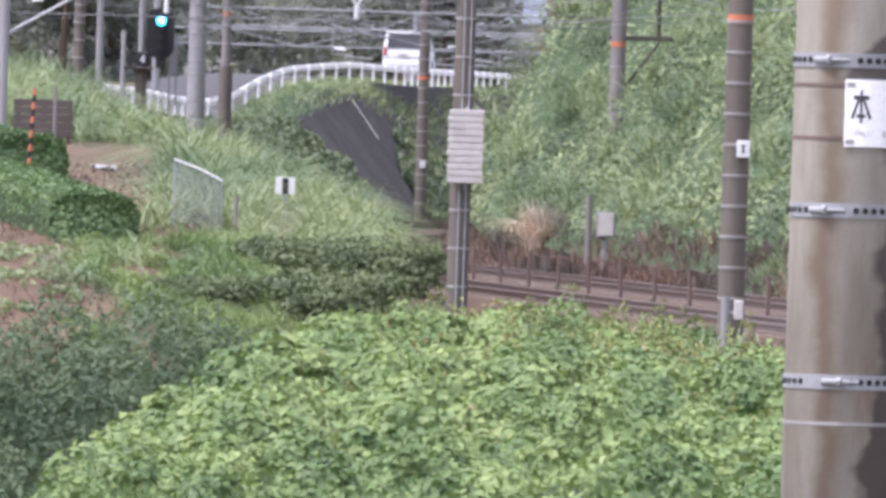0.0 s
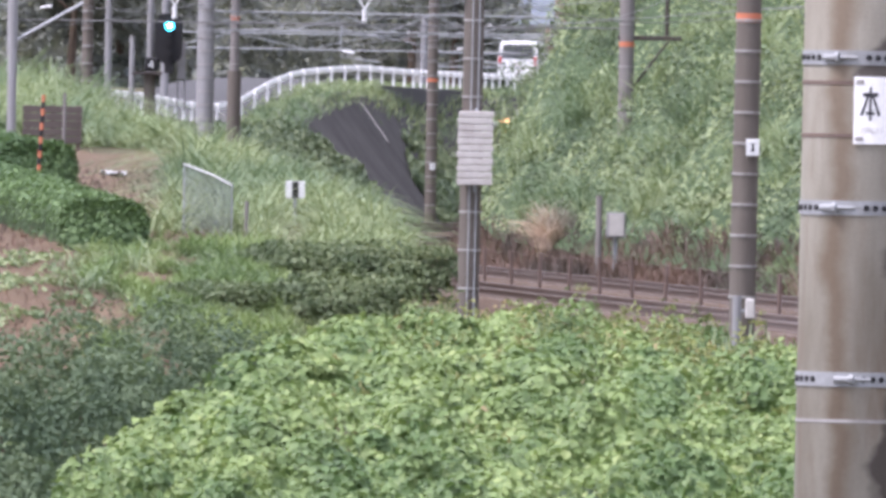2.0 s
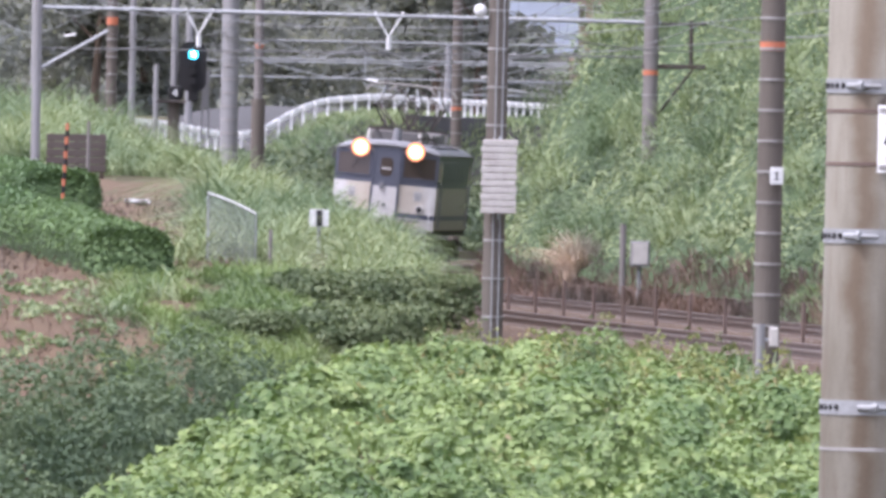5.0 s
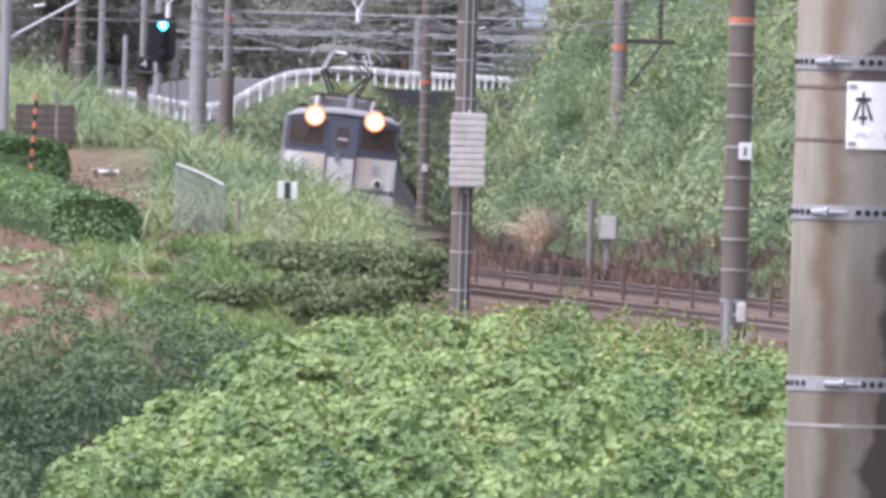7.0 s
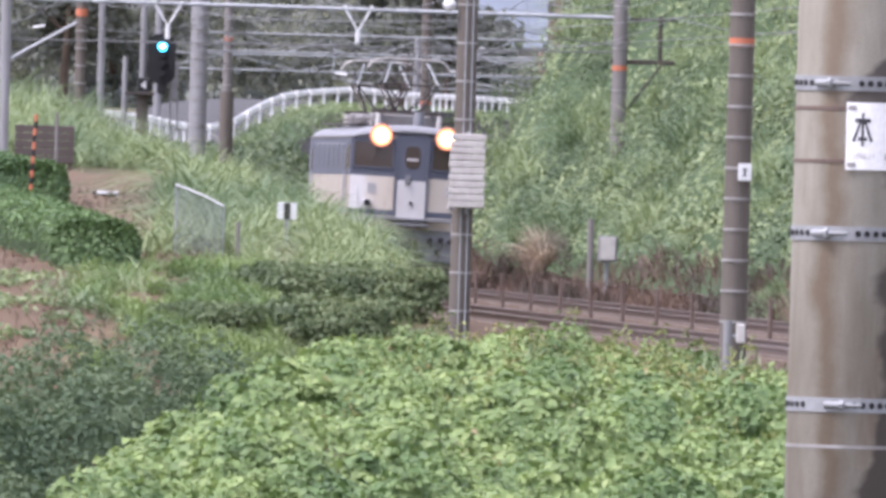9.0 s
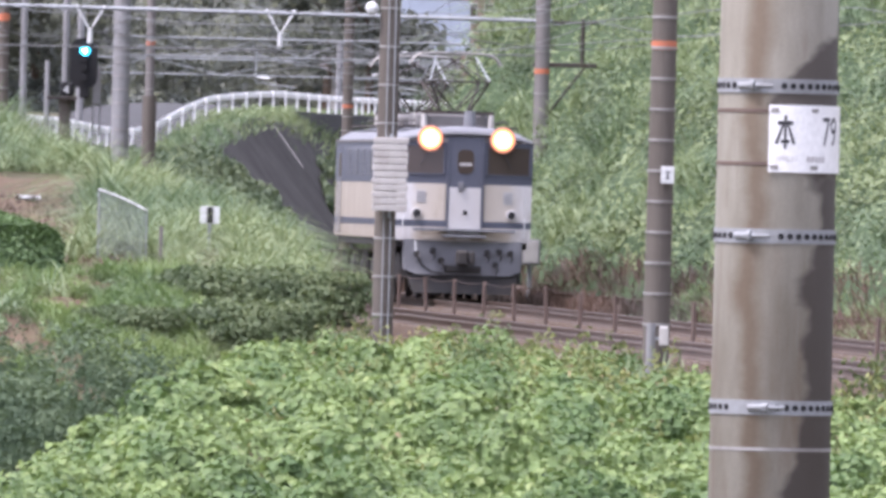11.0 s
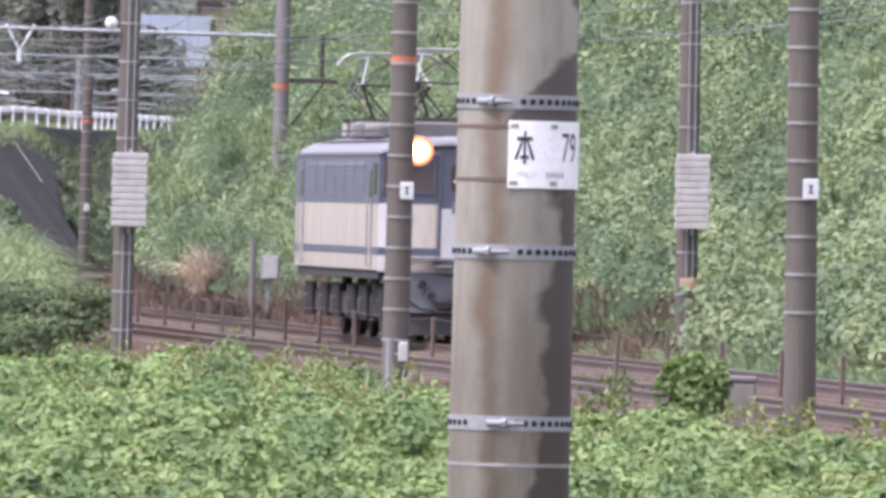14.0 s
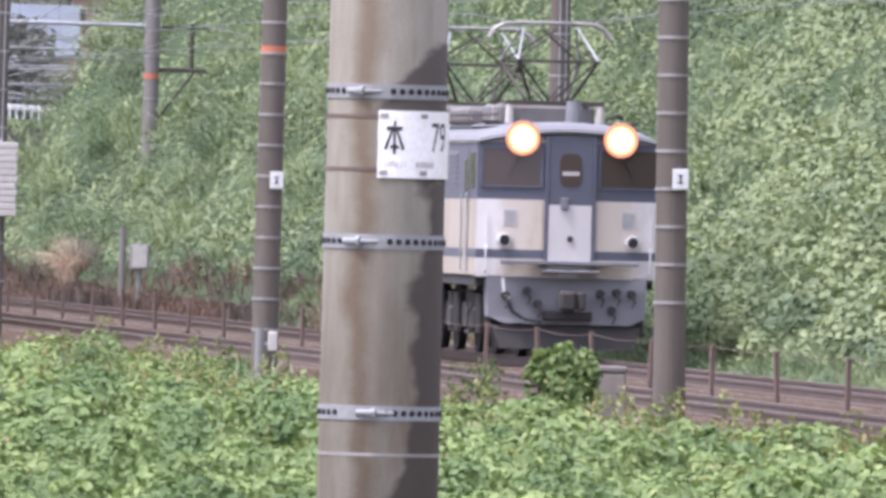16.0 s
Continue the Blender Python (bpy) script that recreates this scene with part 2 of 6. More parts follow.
# ---- building helpers ----
class Shape:
    """Gathers faces for one mesh."""

    def __init__(self):
        self.v, self.f = [], []

    def add(self, verts, faces):
        k = len(self.v)
        self.v += [tuple(p) for p in verts]
        self.f += [tuple(i + k for i in f) for f in faces]
        return self

    def box(self, x0, x1, y0, y1, z0, z1, c=0.0):
        """A box; c: the width of its chamfered upright and lying edges."""
        c = min(c, (x1 - x0) * 0.3, (y1 - y0) * 0.3, (z1 - z0) * 0.3)
        if c <= 0:
            v = [(x, y, z) for z in (z0, z1) for x, y in ((x0, y0), (x1, y0), (x1, y1), (x0, y1))]
            return self.add(v, [(3, 2, 1, 0), (4, 5, 6, 7), (0, 1, 5, 4), (1, 2, 6, 5), (2, 3, 7, 6), (3, 0, 4, 7)])
        ring = lambda i, z: [(x0 + i, y0 + c, z), (x0 + c, y0 + i, z), (x1 - c, y0 + i, z), (x1 - i, y0 + c, z),
                             (x1 - i, y1 - c, z), (x1 - c, y1 - i, z), (x0 + c, y1 - i, z), (x0 + i, y1 - c, z)]
        v = ring(c * 0.9, z0) + ring(0, z0 + c) + ring(0, z1 - c) + ring(c * 0.9, z1)
        f = [tuple(range(7, -1, -1)), tuple(range(24, 32))]
        for k in range(3):
            f += [(8 * k + i, 8 * k + (i + 1) % 8, 8 * k + 8 + (i + 1) % 8, 8 * k + 8 + i) for i in range(8)]
        return self.add(v, f)

    def tube(self, a, b, r0, r1=None, n=12, caps=True):
        a, b = Vector(a), Vector(b)
        r1 = r0 if r1 is None else r1
        z = (b - a).normalized()
        x = z.orthogonal().normalized()
        y = z.cross(x)
        ring = [x * math.cos(2 * math.pi * i / n) + y * math.sin(2 * math.pi * i / n) for i in range(n)]
        v = [a + p * r0 for p in ring] + [b + p * r1 for p in ring]
        f = [(i, (i + 1) % n, n + (i + 1) % n, n + i) for i in range(n)]
        if caps:
            f += [tuple(range(n - 1, -1, -1)), tuple(range(n, 2 * n))]
        return self.add(v, f)

    def path(self, points, r, n=5):
        """A round bar along a bent line, in one piece."""
        pts = [Vector(p) for p in points]
        k, v = len(pts), []
        for i, p in enumerate(pts):
            z = (pts[min(i + 1, k - 1)] - pts[max(i - 1, 0)]).normalized()
            x = z.cross(Vector((0.31, 0.17, 0.93))).normalized()
            y = z.cross(x)
            v += [p + (x * math.cos(2 * math.pi * j / n) + y * math.sin(2 * math.pi * j / n)) * r for j in range(n)]
        f = [(i * n + j, i * n + (j + 1) % n, (i + 1) * n + (j + 1) % n, (i + 1) * n + j) for i in range(k - 1) for j in range(n)]
        return self.add(v, f + [tuple(range(n - 1, -1, -1)), tuple(range((k - 1) * n, k * n))])

    def sweep(self, profile, places, closed=True, caps=True):
        """A profile of (across, up) carried along places of (origin, across, up)."""
        m = len(profile)
        v = [o + ax * p + up * q for o, ax, up in places for p, q in profile]
        f = []
        span = m if closed else m - 1
        for k in range(len(places) - 1):
            f += [(k * m + i, k * m + (i + 1) % m, (k + 1) * m + (i + 1) % m, (k + 1) * m + i) for i in range(span)]
        if caps and closed:
            f += [tuple(range(m - 1, -1, -1)), tuple(range((len(places) - 1) * m, len(places) * m))]
        return self.add(v, f)

    def ball(self, c, r, rings=6, n=10, squash=1.0):
        v, f = [], []
        for i in range(rings + 1):
            a = math.pi * i / rings
            for j in range(n):
                b = 2 * math.pi * j / n
                v.append((c[0] + r * math.sin(a) * math.cos(b), c[1] + r * math.sin(a) * math.sin(b), c[2] + r * squash * math.cos(a)))
        for i in range(rings):
            f += [(i * n + j, i * n + (j + 1) % n, (i + 1) * n + (j + 1) % n, (i + 1) * n + j) for j in range(n)]
        return self.add(v, f)

    def mesh(self, name, material, smooth=False):
        me = bpy.data.meshes.new(name)
        me.from_pydata(self.v, [], self.f)
        me.materials.append(material)
        bm = bmesh.new()
        bm.from_mesh(me)
        bmesh.ops.recalc_face_normals(bm, faces=bm.faces)
        bm.to_mesh(me)
        bm.free()
        if smooth:
            me.polygons.foreach_set("use_smooth", [True] * len(me.polygons))
        return me


def thing(name, label, category, place=None, group="", kind=""):
    """An empty at a thing's base."""
    ob = new(name)
    ob.empty_display_size = 0.2
    if place is not None:
        ob.matrix_basis = place
    return tagged(ob, label, category, group, kind)


def part(name, shape, material, parent, label="", smooth=False):
    ob = new(name, shape.mesh(name, material, smooth) if isinstance(shape, Shape) else shape)
    ob.parent = parent
    return tagged(ob, label)


def solid(name, shape, material, label, category, group="", kind="", smooth=False):
    return tagged(new(name, shape.mesh(name, material, smooth)), label, category, group, kind)


def cloud_mesh(name, verts, faces, material):
    """A mesh from arrays, all faces with the same number of corners."""
    me = bpy.data.meshes.new(name)
    k = faces.shape[1]
    me.vertices.add(len(verts))
    me.vertices.foreach_set("co", np.ascontiguousarray(verts, np.float32).ravel())
    me.loops.add(faces.size)
    me.loops.foreach_set("vertex_index", np.ascontiguousarray(faces, np.int32).ravel())
    me.polygons.add(len(faces))
    me.polygons.foreach_set("loop_start", np.arange(0, faces.size, k, dtype=np.int32))
    me.update(calc_edges=True)
    me.materials.append(material)
    return me


rng = np.random.default_rng(7)


def leaf_mesh(name, places, size, material, up=0.6, aspect=0.8, droop=0.25, face=None):
    """One folded, pointed leaf at each place. up: how strongly the leaves face the sky."""
    n = len(places)
    size = np.broadcast_to(size, n)[:, None]
    nor = rng.normal(size=(n, 3)) * (1 - up) + (np.array((0, -0.25, 1.0)) if face is None else face) * up
    nor /= np.linalg.norm(nor, axis=1)[:, None]
    along = np.cross(nor, rng.normal(size=(n, 3)))
    along /= np.linalg.norm(along, axis=1)[:, None] + 1e-9
    side = np.cross(nor, along)
    v = np.empty((n, 6, 3))
    v[:, 0] = places - along * size * 0.5
    v[:, 1] = places - along * size * 0.12 + side * size * aspect * 0.5 + nor * size * 0.1
    v[:, 2] = places + along * size * 0.22 + side * size * aspect * 0.36 + nor * size * 0.06
    v[:, 3] = places + along * size * 0.55 - nor * size * droop
    v[:, 4] = places + along * size * 0.22 - side * size * aspect * 0.36 + nor * size * 0.06
    v[:, 5] = places - along * size * 0.12 - side * size * aspect * 0.5 + nor * size * 0.1
    k = np.arange(n)[:, None] * 6
    f = np.concatenate([k + np.array(((0, 3, 2, 1))), k + np.array(((0, 5, 4, 3)))])
    return cloud_mesh(name, v.reshape(-1, 3), f, material)


def domes(centres, radii, leaves, low=-0.25):
    """Places and outward faces of leaves on many rounded clumps of foliage."""
    k = np.repeat(np.arange(len(centres)), leaves)
    d = rng.normal(size=(len(k), 3))
    d[:, 2] = np.abs(d[:, 2]) * np.where(rng.random(len(k)) < 0.82, 1, low * 2)
    d[:, 1] -= 0.35
    d /= np.linalg.norm(d, axis=1)[:, None]
    lump = 1 + 0.16 * np.sin(d[:, 0] * 5 + k * 1.7) * np.cos(d[:, 2] * 6 + k * 2.9)
    p = centres[k] + d * radii[k] * (lump * (0.72 + 0.28 * rng.random(len(k)) ** 0.5))[:, None]
    return p, d * 0.75 + np.array((0, -0.1, 0.55)), k


def blade_mesh(name, roots, length, width, material, lean=0.5, bias=(0, 0)):
    """Arching grass blades, four joints each."""
    n = len(roots)
    ang = rng.uniform(0, 2 * math.pi, n)
    d = np.stack([np.cos(ang) + bias[0], np.sin(ang) + bias[1], np.zeros(n)], 1)
    d /= np.linalg.norm(d, axis=1)[:, None] + 1e-9
    ln = np.broadcast_to(length, n) * rng.uniform(0.6, 1.25, n)
    le = lean * rng.uniform(0.3, 1.6, n)
    face = rng.uniform(0, 2 * math.pi, n)
    side = np.stack([np.cos(face), np.sin(face) * 0.6, np.zeros(n)], 1) * width * 0.5
    v = np.empty((n, 8, 3))
    for i, (s, w) in enumerate(((0, 0.8), (0.45, 1.0), (0.8, 0.7), (1.0, 0.12))):
        c = roots + d * (ln * le * s ** 2)[:, None]
        c[:, 2] += ln * (s - 0.55 * le * s ** 2.6)
        v[:, 2 * i] = c - side * w
        v[:, 2 * i + 1] = c + side * w
    k = np.arange(n)[:, None] * 8
    f = np.concatenate([k + np.array((2 * i, 2 * i + 1, 2 * i + 3, 2 * i + 2)) for i in range(3)])
    return cloud_mesh(name, v.reshape(-1, 3), f, material)


def tuft_mesh(name, centres, blades, length, width, material, lean=0.9, spread=0.06):
    """Fountains of grass: each tuft's blades rise together and arch outwards."""
    k = np.repeat(np.arange(len(centres)), blades)
    roots = centres[k] + rng.normal(size=(len(k), 3)) * np.array((spread, spread, 0.01))
    return blade_mesh(name, roots, np.broadcast_to(length, len(centres))[k], width, material, lean)


def waves(x, y, s, seed=0.0):
    """A smooth field between about -1 and 1, with a wavelength of about s metres."""
    a = np.sin(x * 6.28 / s + seed) * np.cos(y * 6.28 / (s * 1.3) + seed * 2.1)
    b = np.sin((x * 0.7 + y * 0.9) * 6.28 / (s * 0.61) + seed * 3.7) * 0.6
    c = np.cos((x * 1.1 - y * 0.6) * 6.28 / (s * 0.37) + seed * 1.3) * 0.4
    return (a + b + c) / 1.6


def billows(x, y, s, seed=0.0):
    """Rounded mounds with narrow creases between them, 0 to about 1."""
    a = np.abs(np.sin(x * 3.14 / s + seed + 0.8 * np.sin(y * 2.1 / s + seed)) * np.sin(y * 3.14 / s * 0.9 + seed * 1.7 + 0.9 * np.sin(x * 1.7 / s)))
    b = np.abs(np.sin((x + 0.6 * y) * 3.14 / (s * 0.47) + seed * 2.3) * np.sin((y - 0.5 * x) * 3.14 / (s * 0.53) + seed))
    return 0.68 * a ** 0.6 + 0.32 * b ** 0.6


# ---- the lie of the land: the line, the cutting and its banks ----
BEND = [(-60, 32.8), (100, 19.9), (150, 15.95), (190, 12.5), (231, 9.04), (260, 6.5), (291, 3.95), (320, 1.55), (349, -0.98), (365, -2.1), (381, -2.9),
        (392, -3.12), (405, -3.1), (420, -2.5), (431, -1.75), (439, -1.08), (450, 0.25), (460, 1.6), (490, 5.3), (533, 10.4), (600, 18.5), (650, 25.0), (760, 42), (1000, 80)]
_ys = np.arange(-100.0, 1100.0, 1.0)
_xs = np.interp(_ys, [p[0] for p in BEND], [p[1] for p in BEND])
_k = np.exp(-0.5 * (np.arange(-24, 25) / 8.0) ** 2)
_xs = np.convolve(np.pad(_xs, 24, mode="reflect", reflect_type="odd"), _k / _k.sum(), "valid")


def line_x(y):
    """Where the middle of the train's track lies at a distance y."""
    return np.interp(y, _ys, _xs)


def cant(y):
    """The line's lean in its bend, in degrees."""
    return np.interp(y, [300, 340, 355, 376, 440, 520, 600], [0.0, 0.9, 2.2, 4.8, 4.3, 4.0, 3.0])


def land(x, y):
    """The height of the ground."""
    x, y = np.asarray(x, float), np.asarray(y, float)
    o = x - line_x(y)
    bed = -0.32 - np.tan(np.radians(cant(y))) * o * 0.8
    foot = o - np.interp(y, [300, 380, 450, 600], [2.7, 2.85, 2.85, 2.9])
    right = np.clip(foot, 0, 14) * np.interp(y, [340, 365, 395, 450, 600], [1.0, 1.15, 1.95, 1.95, 1.2]) + 0.12 * np.clip(foot, 0, 3) * waves(x, y, 9)
    terrace = -0.5 + 0.1 * waves(x, y, 7, 1.0) - np.clip((-7.2 - o) * 0.05, 0, 0.3)
    edge = np.interp(y, [60, 100, 140, 190, 225, 245], [-2.6, -2.35, -2.2, -1.9, -1.3, -1.0])
    terrace = terrace - np.clip(edge - x, 0, 2.9) * 1.0
    plateau = np.interp(y, [236, 243, 250, 257, 270, 285, 300, 320, 340, 380, 500, 540, 546, 556, 563, 577, 690, 900], [-3.2, -1.6, -0.1, 0.7, 1.25, 1.8, 2.3, 3.0, 3.5, 2.7, 2.6, 2.9, 3.1, 4.0, 4.5, 4.8, 4.8, 6.0])
    toe = np.interp(y, [250, 262, 440, 480, 540, 600], [-6.9, -6.5, -6.8, -9.1, -14.0, -15.9])
    bank = np.minimum(plateau, -0.4 + np.clip(toe - o, 0, 60) * np.interp(y, [250, 262, 300, 420, 480, 540, 570, 700], [1.0, 1.9, 1.7, 1.2, 1.0, 1.0, 1.4, 1.4]))
    blend = np.clip((y - 234) / 12, 0, 1)
    left = terrace * (1 - blend) + np.maximum(bank, -3.4) * blend
    s = np.clip((-6.0 - o) / 0.9, 0, 1)
    low = bed * (1 - s) + left * s
    return np.where(o > 2.6, bed + right, low)


def along(y, o=0.0, z=0.0):
    """A point beside the line: o metres to the right of the train's track, z above its rails."""
    x = float(line_x(y))
    return Vector((x + o, y, z - math.tan(radians(float(cant(y)))) * o))


def build_ground():
    xs = np.concatenate([[-4000, -1500, -500, -250], np.arange(-140, -26, 12.0), np.arange(-26, 34, 0.5), np.arange(34, 200, 12.0), [300, 600, 1500, 4000]])
    ys = np.concatenate([[-4000, -1500, -500, -200], np.arange(-60, 90, 10.0), np.arange(90, 460, 2.0), np.arange(460, 700, 4.0), np.arange(700, 1100, 40.0), [1500, 2500, 4000]])
    gx, gy = np.meshgrid(xs, ys)
    gz = land(gx, gy)
    v = np.stack([gx, gy, gz], -1).reshape(-1, 3)
    w = len(xs)
    i = (np.arange(len(ys) - 1)[:, None] * w + np.arange(w - 1)).ravel()
    f = np.stack([i, i + 1, i + w + 1, i + w], 1)
    me = cloud_mesh("ground", v, f, SOIL)
    me.polygons.foreach_set("use_smooth", [True] * len(me.polygons))
    tagged(new("ground", me), "brown earth of a railway cutting and its banks", "ground", kind="structure")


build_ground()


# ---- railway ----
RAIL_SHAPE = [(-0.063, -0.15), (0.063, -0.15), (0.063, -0.135), (0.012, -0.12), (0.012, -0.045), (0.033, -0.035), (0.033, 0), (-0.033, 0), (-0.033, -0.035), (-0.012, -0.045), (-0.012, -0.12), (-0.063, -0.135)]


def stations(y0, y1, step, o, z=0.0):
    out = []
    for y in np.arange(y0, y1 + step * 0.5, step):
        a = radians(float(cant(y)))
        d = (along(y + 1) - along(y - 1)).normalized()
        ax = Vector((d.y * math.cos(a), -d.x, -math.sin(a))).normalized()
        up = ax.cross(d).normalized()
        base = Vector((float(line_x(y)), y, 0))
        out.append((base + ax * o + up * z, ax, up if up.z > 0 else -up))
    return out


def build_track(label, o):
    t = thing("railway_track", label, "railway track", group="tracks of the line", kind="structure")
    bed = Shape().sweep([(-2.25, -0.5), (-1.45, -0.17), (1.45, -0.17), (2.25, -0.5)], stations(60, 640, 4, o), closed=False)
    part("ballast_bed", bed, BALLAST, t, "brown crushed-stone ballast")
    for s in (-0.5335, 0.5335):
        r = part("rail", Shape().sweep(RAIL_SHAPE, stations(60, 640, 4, o + s)), RAIL, t, "rust-brown steel rail")
        part("running_surface", Shape().sweep([(-0.027, 0.001), (-0.027, 0.004), (0.027, 0.004), (0.027, 0.001)], stations(60, 640, 4, o + s)), RAIL_TOP, r, "worn bright rail head")
    return t


def build_sleepers(t, o):
    me = Shape().box(-1.0, 1.0, -0.11, 0.11, -0.30, -0.152, 0.015).mesh("sleeper", SLEEPER)
    for base, ax, up in stations(178, 330, 0.66, o):
        ob = new("sleeper", me)
        ob.parent = t
        m = Matrix((ax, up.cross(ax), up)).transposed().to_4x4()
        ob.matrix_basis = Matrix.Translation(base) @ m


TRACKS = [build_track("ballasted track with rust-brown rails, used by the locomotive", 0.0), build_track("empty ballasted track with rust-brown rails", -3.8)]


MAST_GREY = worn("mast_grey", (0.20, 0.185, 0.18), (0.13, 0.115, 0.11), 2.0, 0.85, fine=60, stretch=(2, 2, 0.3))


def concrete_mast(label, x, y, z0, height, r, material=MAST, bands=(), orange=None, lean=0.0, number=None):
    m = thing("overhead_line_mast", label, "railway mast", pose(x, y, z0, 0, lean, 0), group="overhead line masts")
    top = r * 0.86
    part("shaft", Shape().tube((0, 0, -0.6), (0, 0, height), r * 1.02, top, 20), material, m, smooth=False)
    rad = lambda z: r * 1.02 + (top - r * 1.02) * (z + 0.6) / (height + 0.6)
    for z in bands:
        part("band", Shape().tube((0, 0, z - 0.018), (0, 0, z + 0.018), rad(z) + 0.012, rad(z) + 0.012, 20), BAND, m, "pale steel strap")
    if orange is not None:
        part("orange_band", Shape().tube((0, 0, orange - 0.06), (0, 0, orange + 0.06), rad(orange) + 0.006, rad(orange) + 0.006, 20), ORANGE, m, "faded orange painted ring")
    if number:
        dx, z = number
        plate = part("number_plate", Shape().box(dx - 0.09, dx + 0.09, -r - 0.06, -r - 0.03, z - 0.115, z + 0.115, 0.008), WHITE, m, "small white plate with a dark mark")
        s = Shape().box(dx - 0.012, dx + 0.012, -r - 0.064, -r - 0.061, z - 0.05, z + 0.05)
        s.box(dx - 0.03, dx + 0.03, -r - 0.064, -r - 0.061, z + 0.035, z + 0.05).box(dx - 0.03, dx + 0.03, -r - 0.064, -r - 0.061, z - 0.05, z - 0.035)
        part("mark", s, INK, plate)
        part("plate_bracket", Shape().box(dx - 0.02, dx + 0.02, -r - 0.03, -r * 0.7, z - 0.03, z + 0.03), BAND, m)
    return m


def tension_weights(m, r, z0, z1, dx, count=11, half=0.285):
    """A stack of slabs that hangs before a mast on two rods."""
    s = part("weight_stack", Shape().tube((dx, -r - 0.17, z0 - 0.1), (dx, -r - 0.17, z1 + 0.05), 0.02, 0.02, 8), GALV, m, "stack of pale tensioning weights")
    h = (z1 - z0) / count
    for i in range(count):
        j = 0.012 * math.sin(i * 2.7)
        part("weight", Shape().box(dx - half + j, dx + half + j, -r - 0.3, -r - 0.05, z0 + i * h + 0.004, z0 + (i + 1) * h - 0.004, 0.012), WEIGHT, s)
    for k in (-0.055, 0.055):
        part("guide_rod", Shape().tube((k + dx * 0.6, -r - 0.06, -0.1), (k + dx * 0.6, -r - 0.06, 8.0), 0.012, 0.012, 6), GALV, m, "thin galvanised rod")


straps = lambda a, b, s: [a + i * s for i in range(int((b - a) / s) + 1)]
mast_a = concrete_mast("dark concrete mast with a hanging stack of pale weights", 0.29, 247, -0.3, 9, 0.175, bands=straps(0.55, 8, 0.62), lean=0.2)
tension_weights(mast_a, 0.175, 2.22, 3.42, 0.06)
mast_b = concrete_mast("dark concrete mast with steel straps and an orange ring", 3.94, 206, -0.35, 9, 0.182, bands=straps(0.9, 8, 0.415), orange=4.67, lean=0.3, number=(0.09, 2.92))
mast_d = concrete_mast("dark concrete mast with steel straps beside the near track", 7.92, 173, -0.4, 9, 0.185, bands=straps(1.66, 8, 0.43), lean=-0.7, number=(0.09, 3.06))
mast_c = concrete_mast("dark concrete mast with pale weights at the slope's foot", 9.77, 256, 0.0, 9, 0.185, bands=straps(0.3, 8, 0.7), lean=-0.4)
tension_weights(mast_c, 0.185, 2.09, 3.35, 0.06)
mast_e = concrete_mast("grey concrete mast with a bracket arm on the green slope", 4.08, 362, 2.2, 7, 0.19, MAST_GREY, straps(0.4, 6, 1.0), 2.93)
part("bracket_arm", Shape().box(-0.22, 1.3, -0.06, 0.06, 3.03, 3.14, 0.01).tube((0.15, 0, 1.9), (1.0, 0, 3.03), 0.03, 0.03, 8).tube((0.95, 0, 3.1), (0.95, 0, 4.2), 0.05, 0.05, 8).tube((-0.6, 0, 4.1), (1.3, 0, 4.1), 0.03, 0.03, 8), DARK_IRON, mast_e, "dark steel bracket arm")
mast_f = concrete_mast("slim dark mast with an orange ring in the cutting", -0.75, 530, -0.3, 10, 0.2, bands=straps(1, 9, 0.5), orange=5.35, number=(0.05, 2.35))
mast_g = concrete_mast("pale steel mast with clamps behind the grassy bank", -7.35, 452, 2.5, 7, 0.25, PALE_MAST, straps(0.5, 6, 0.4))
mast_h = concrete_mast("grey mast with a thicker foot behind the grassy bank", -6.7, 465, 2.6, 7, 0.15, MAST_GREY, straps(0.5, 6, 0.5), 3.9)
part("foot", Shape().tube((0, 0, -0.5), (0, 0, 2.3), 0.22, 0.21, 16), MAST, mast_h)


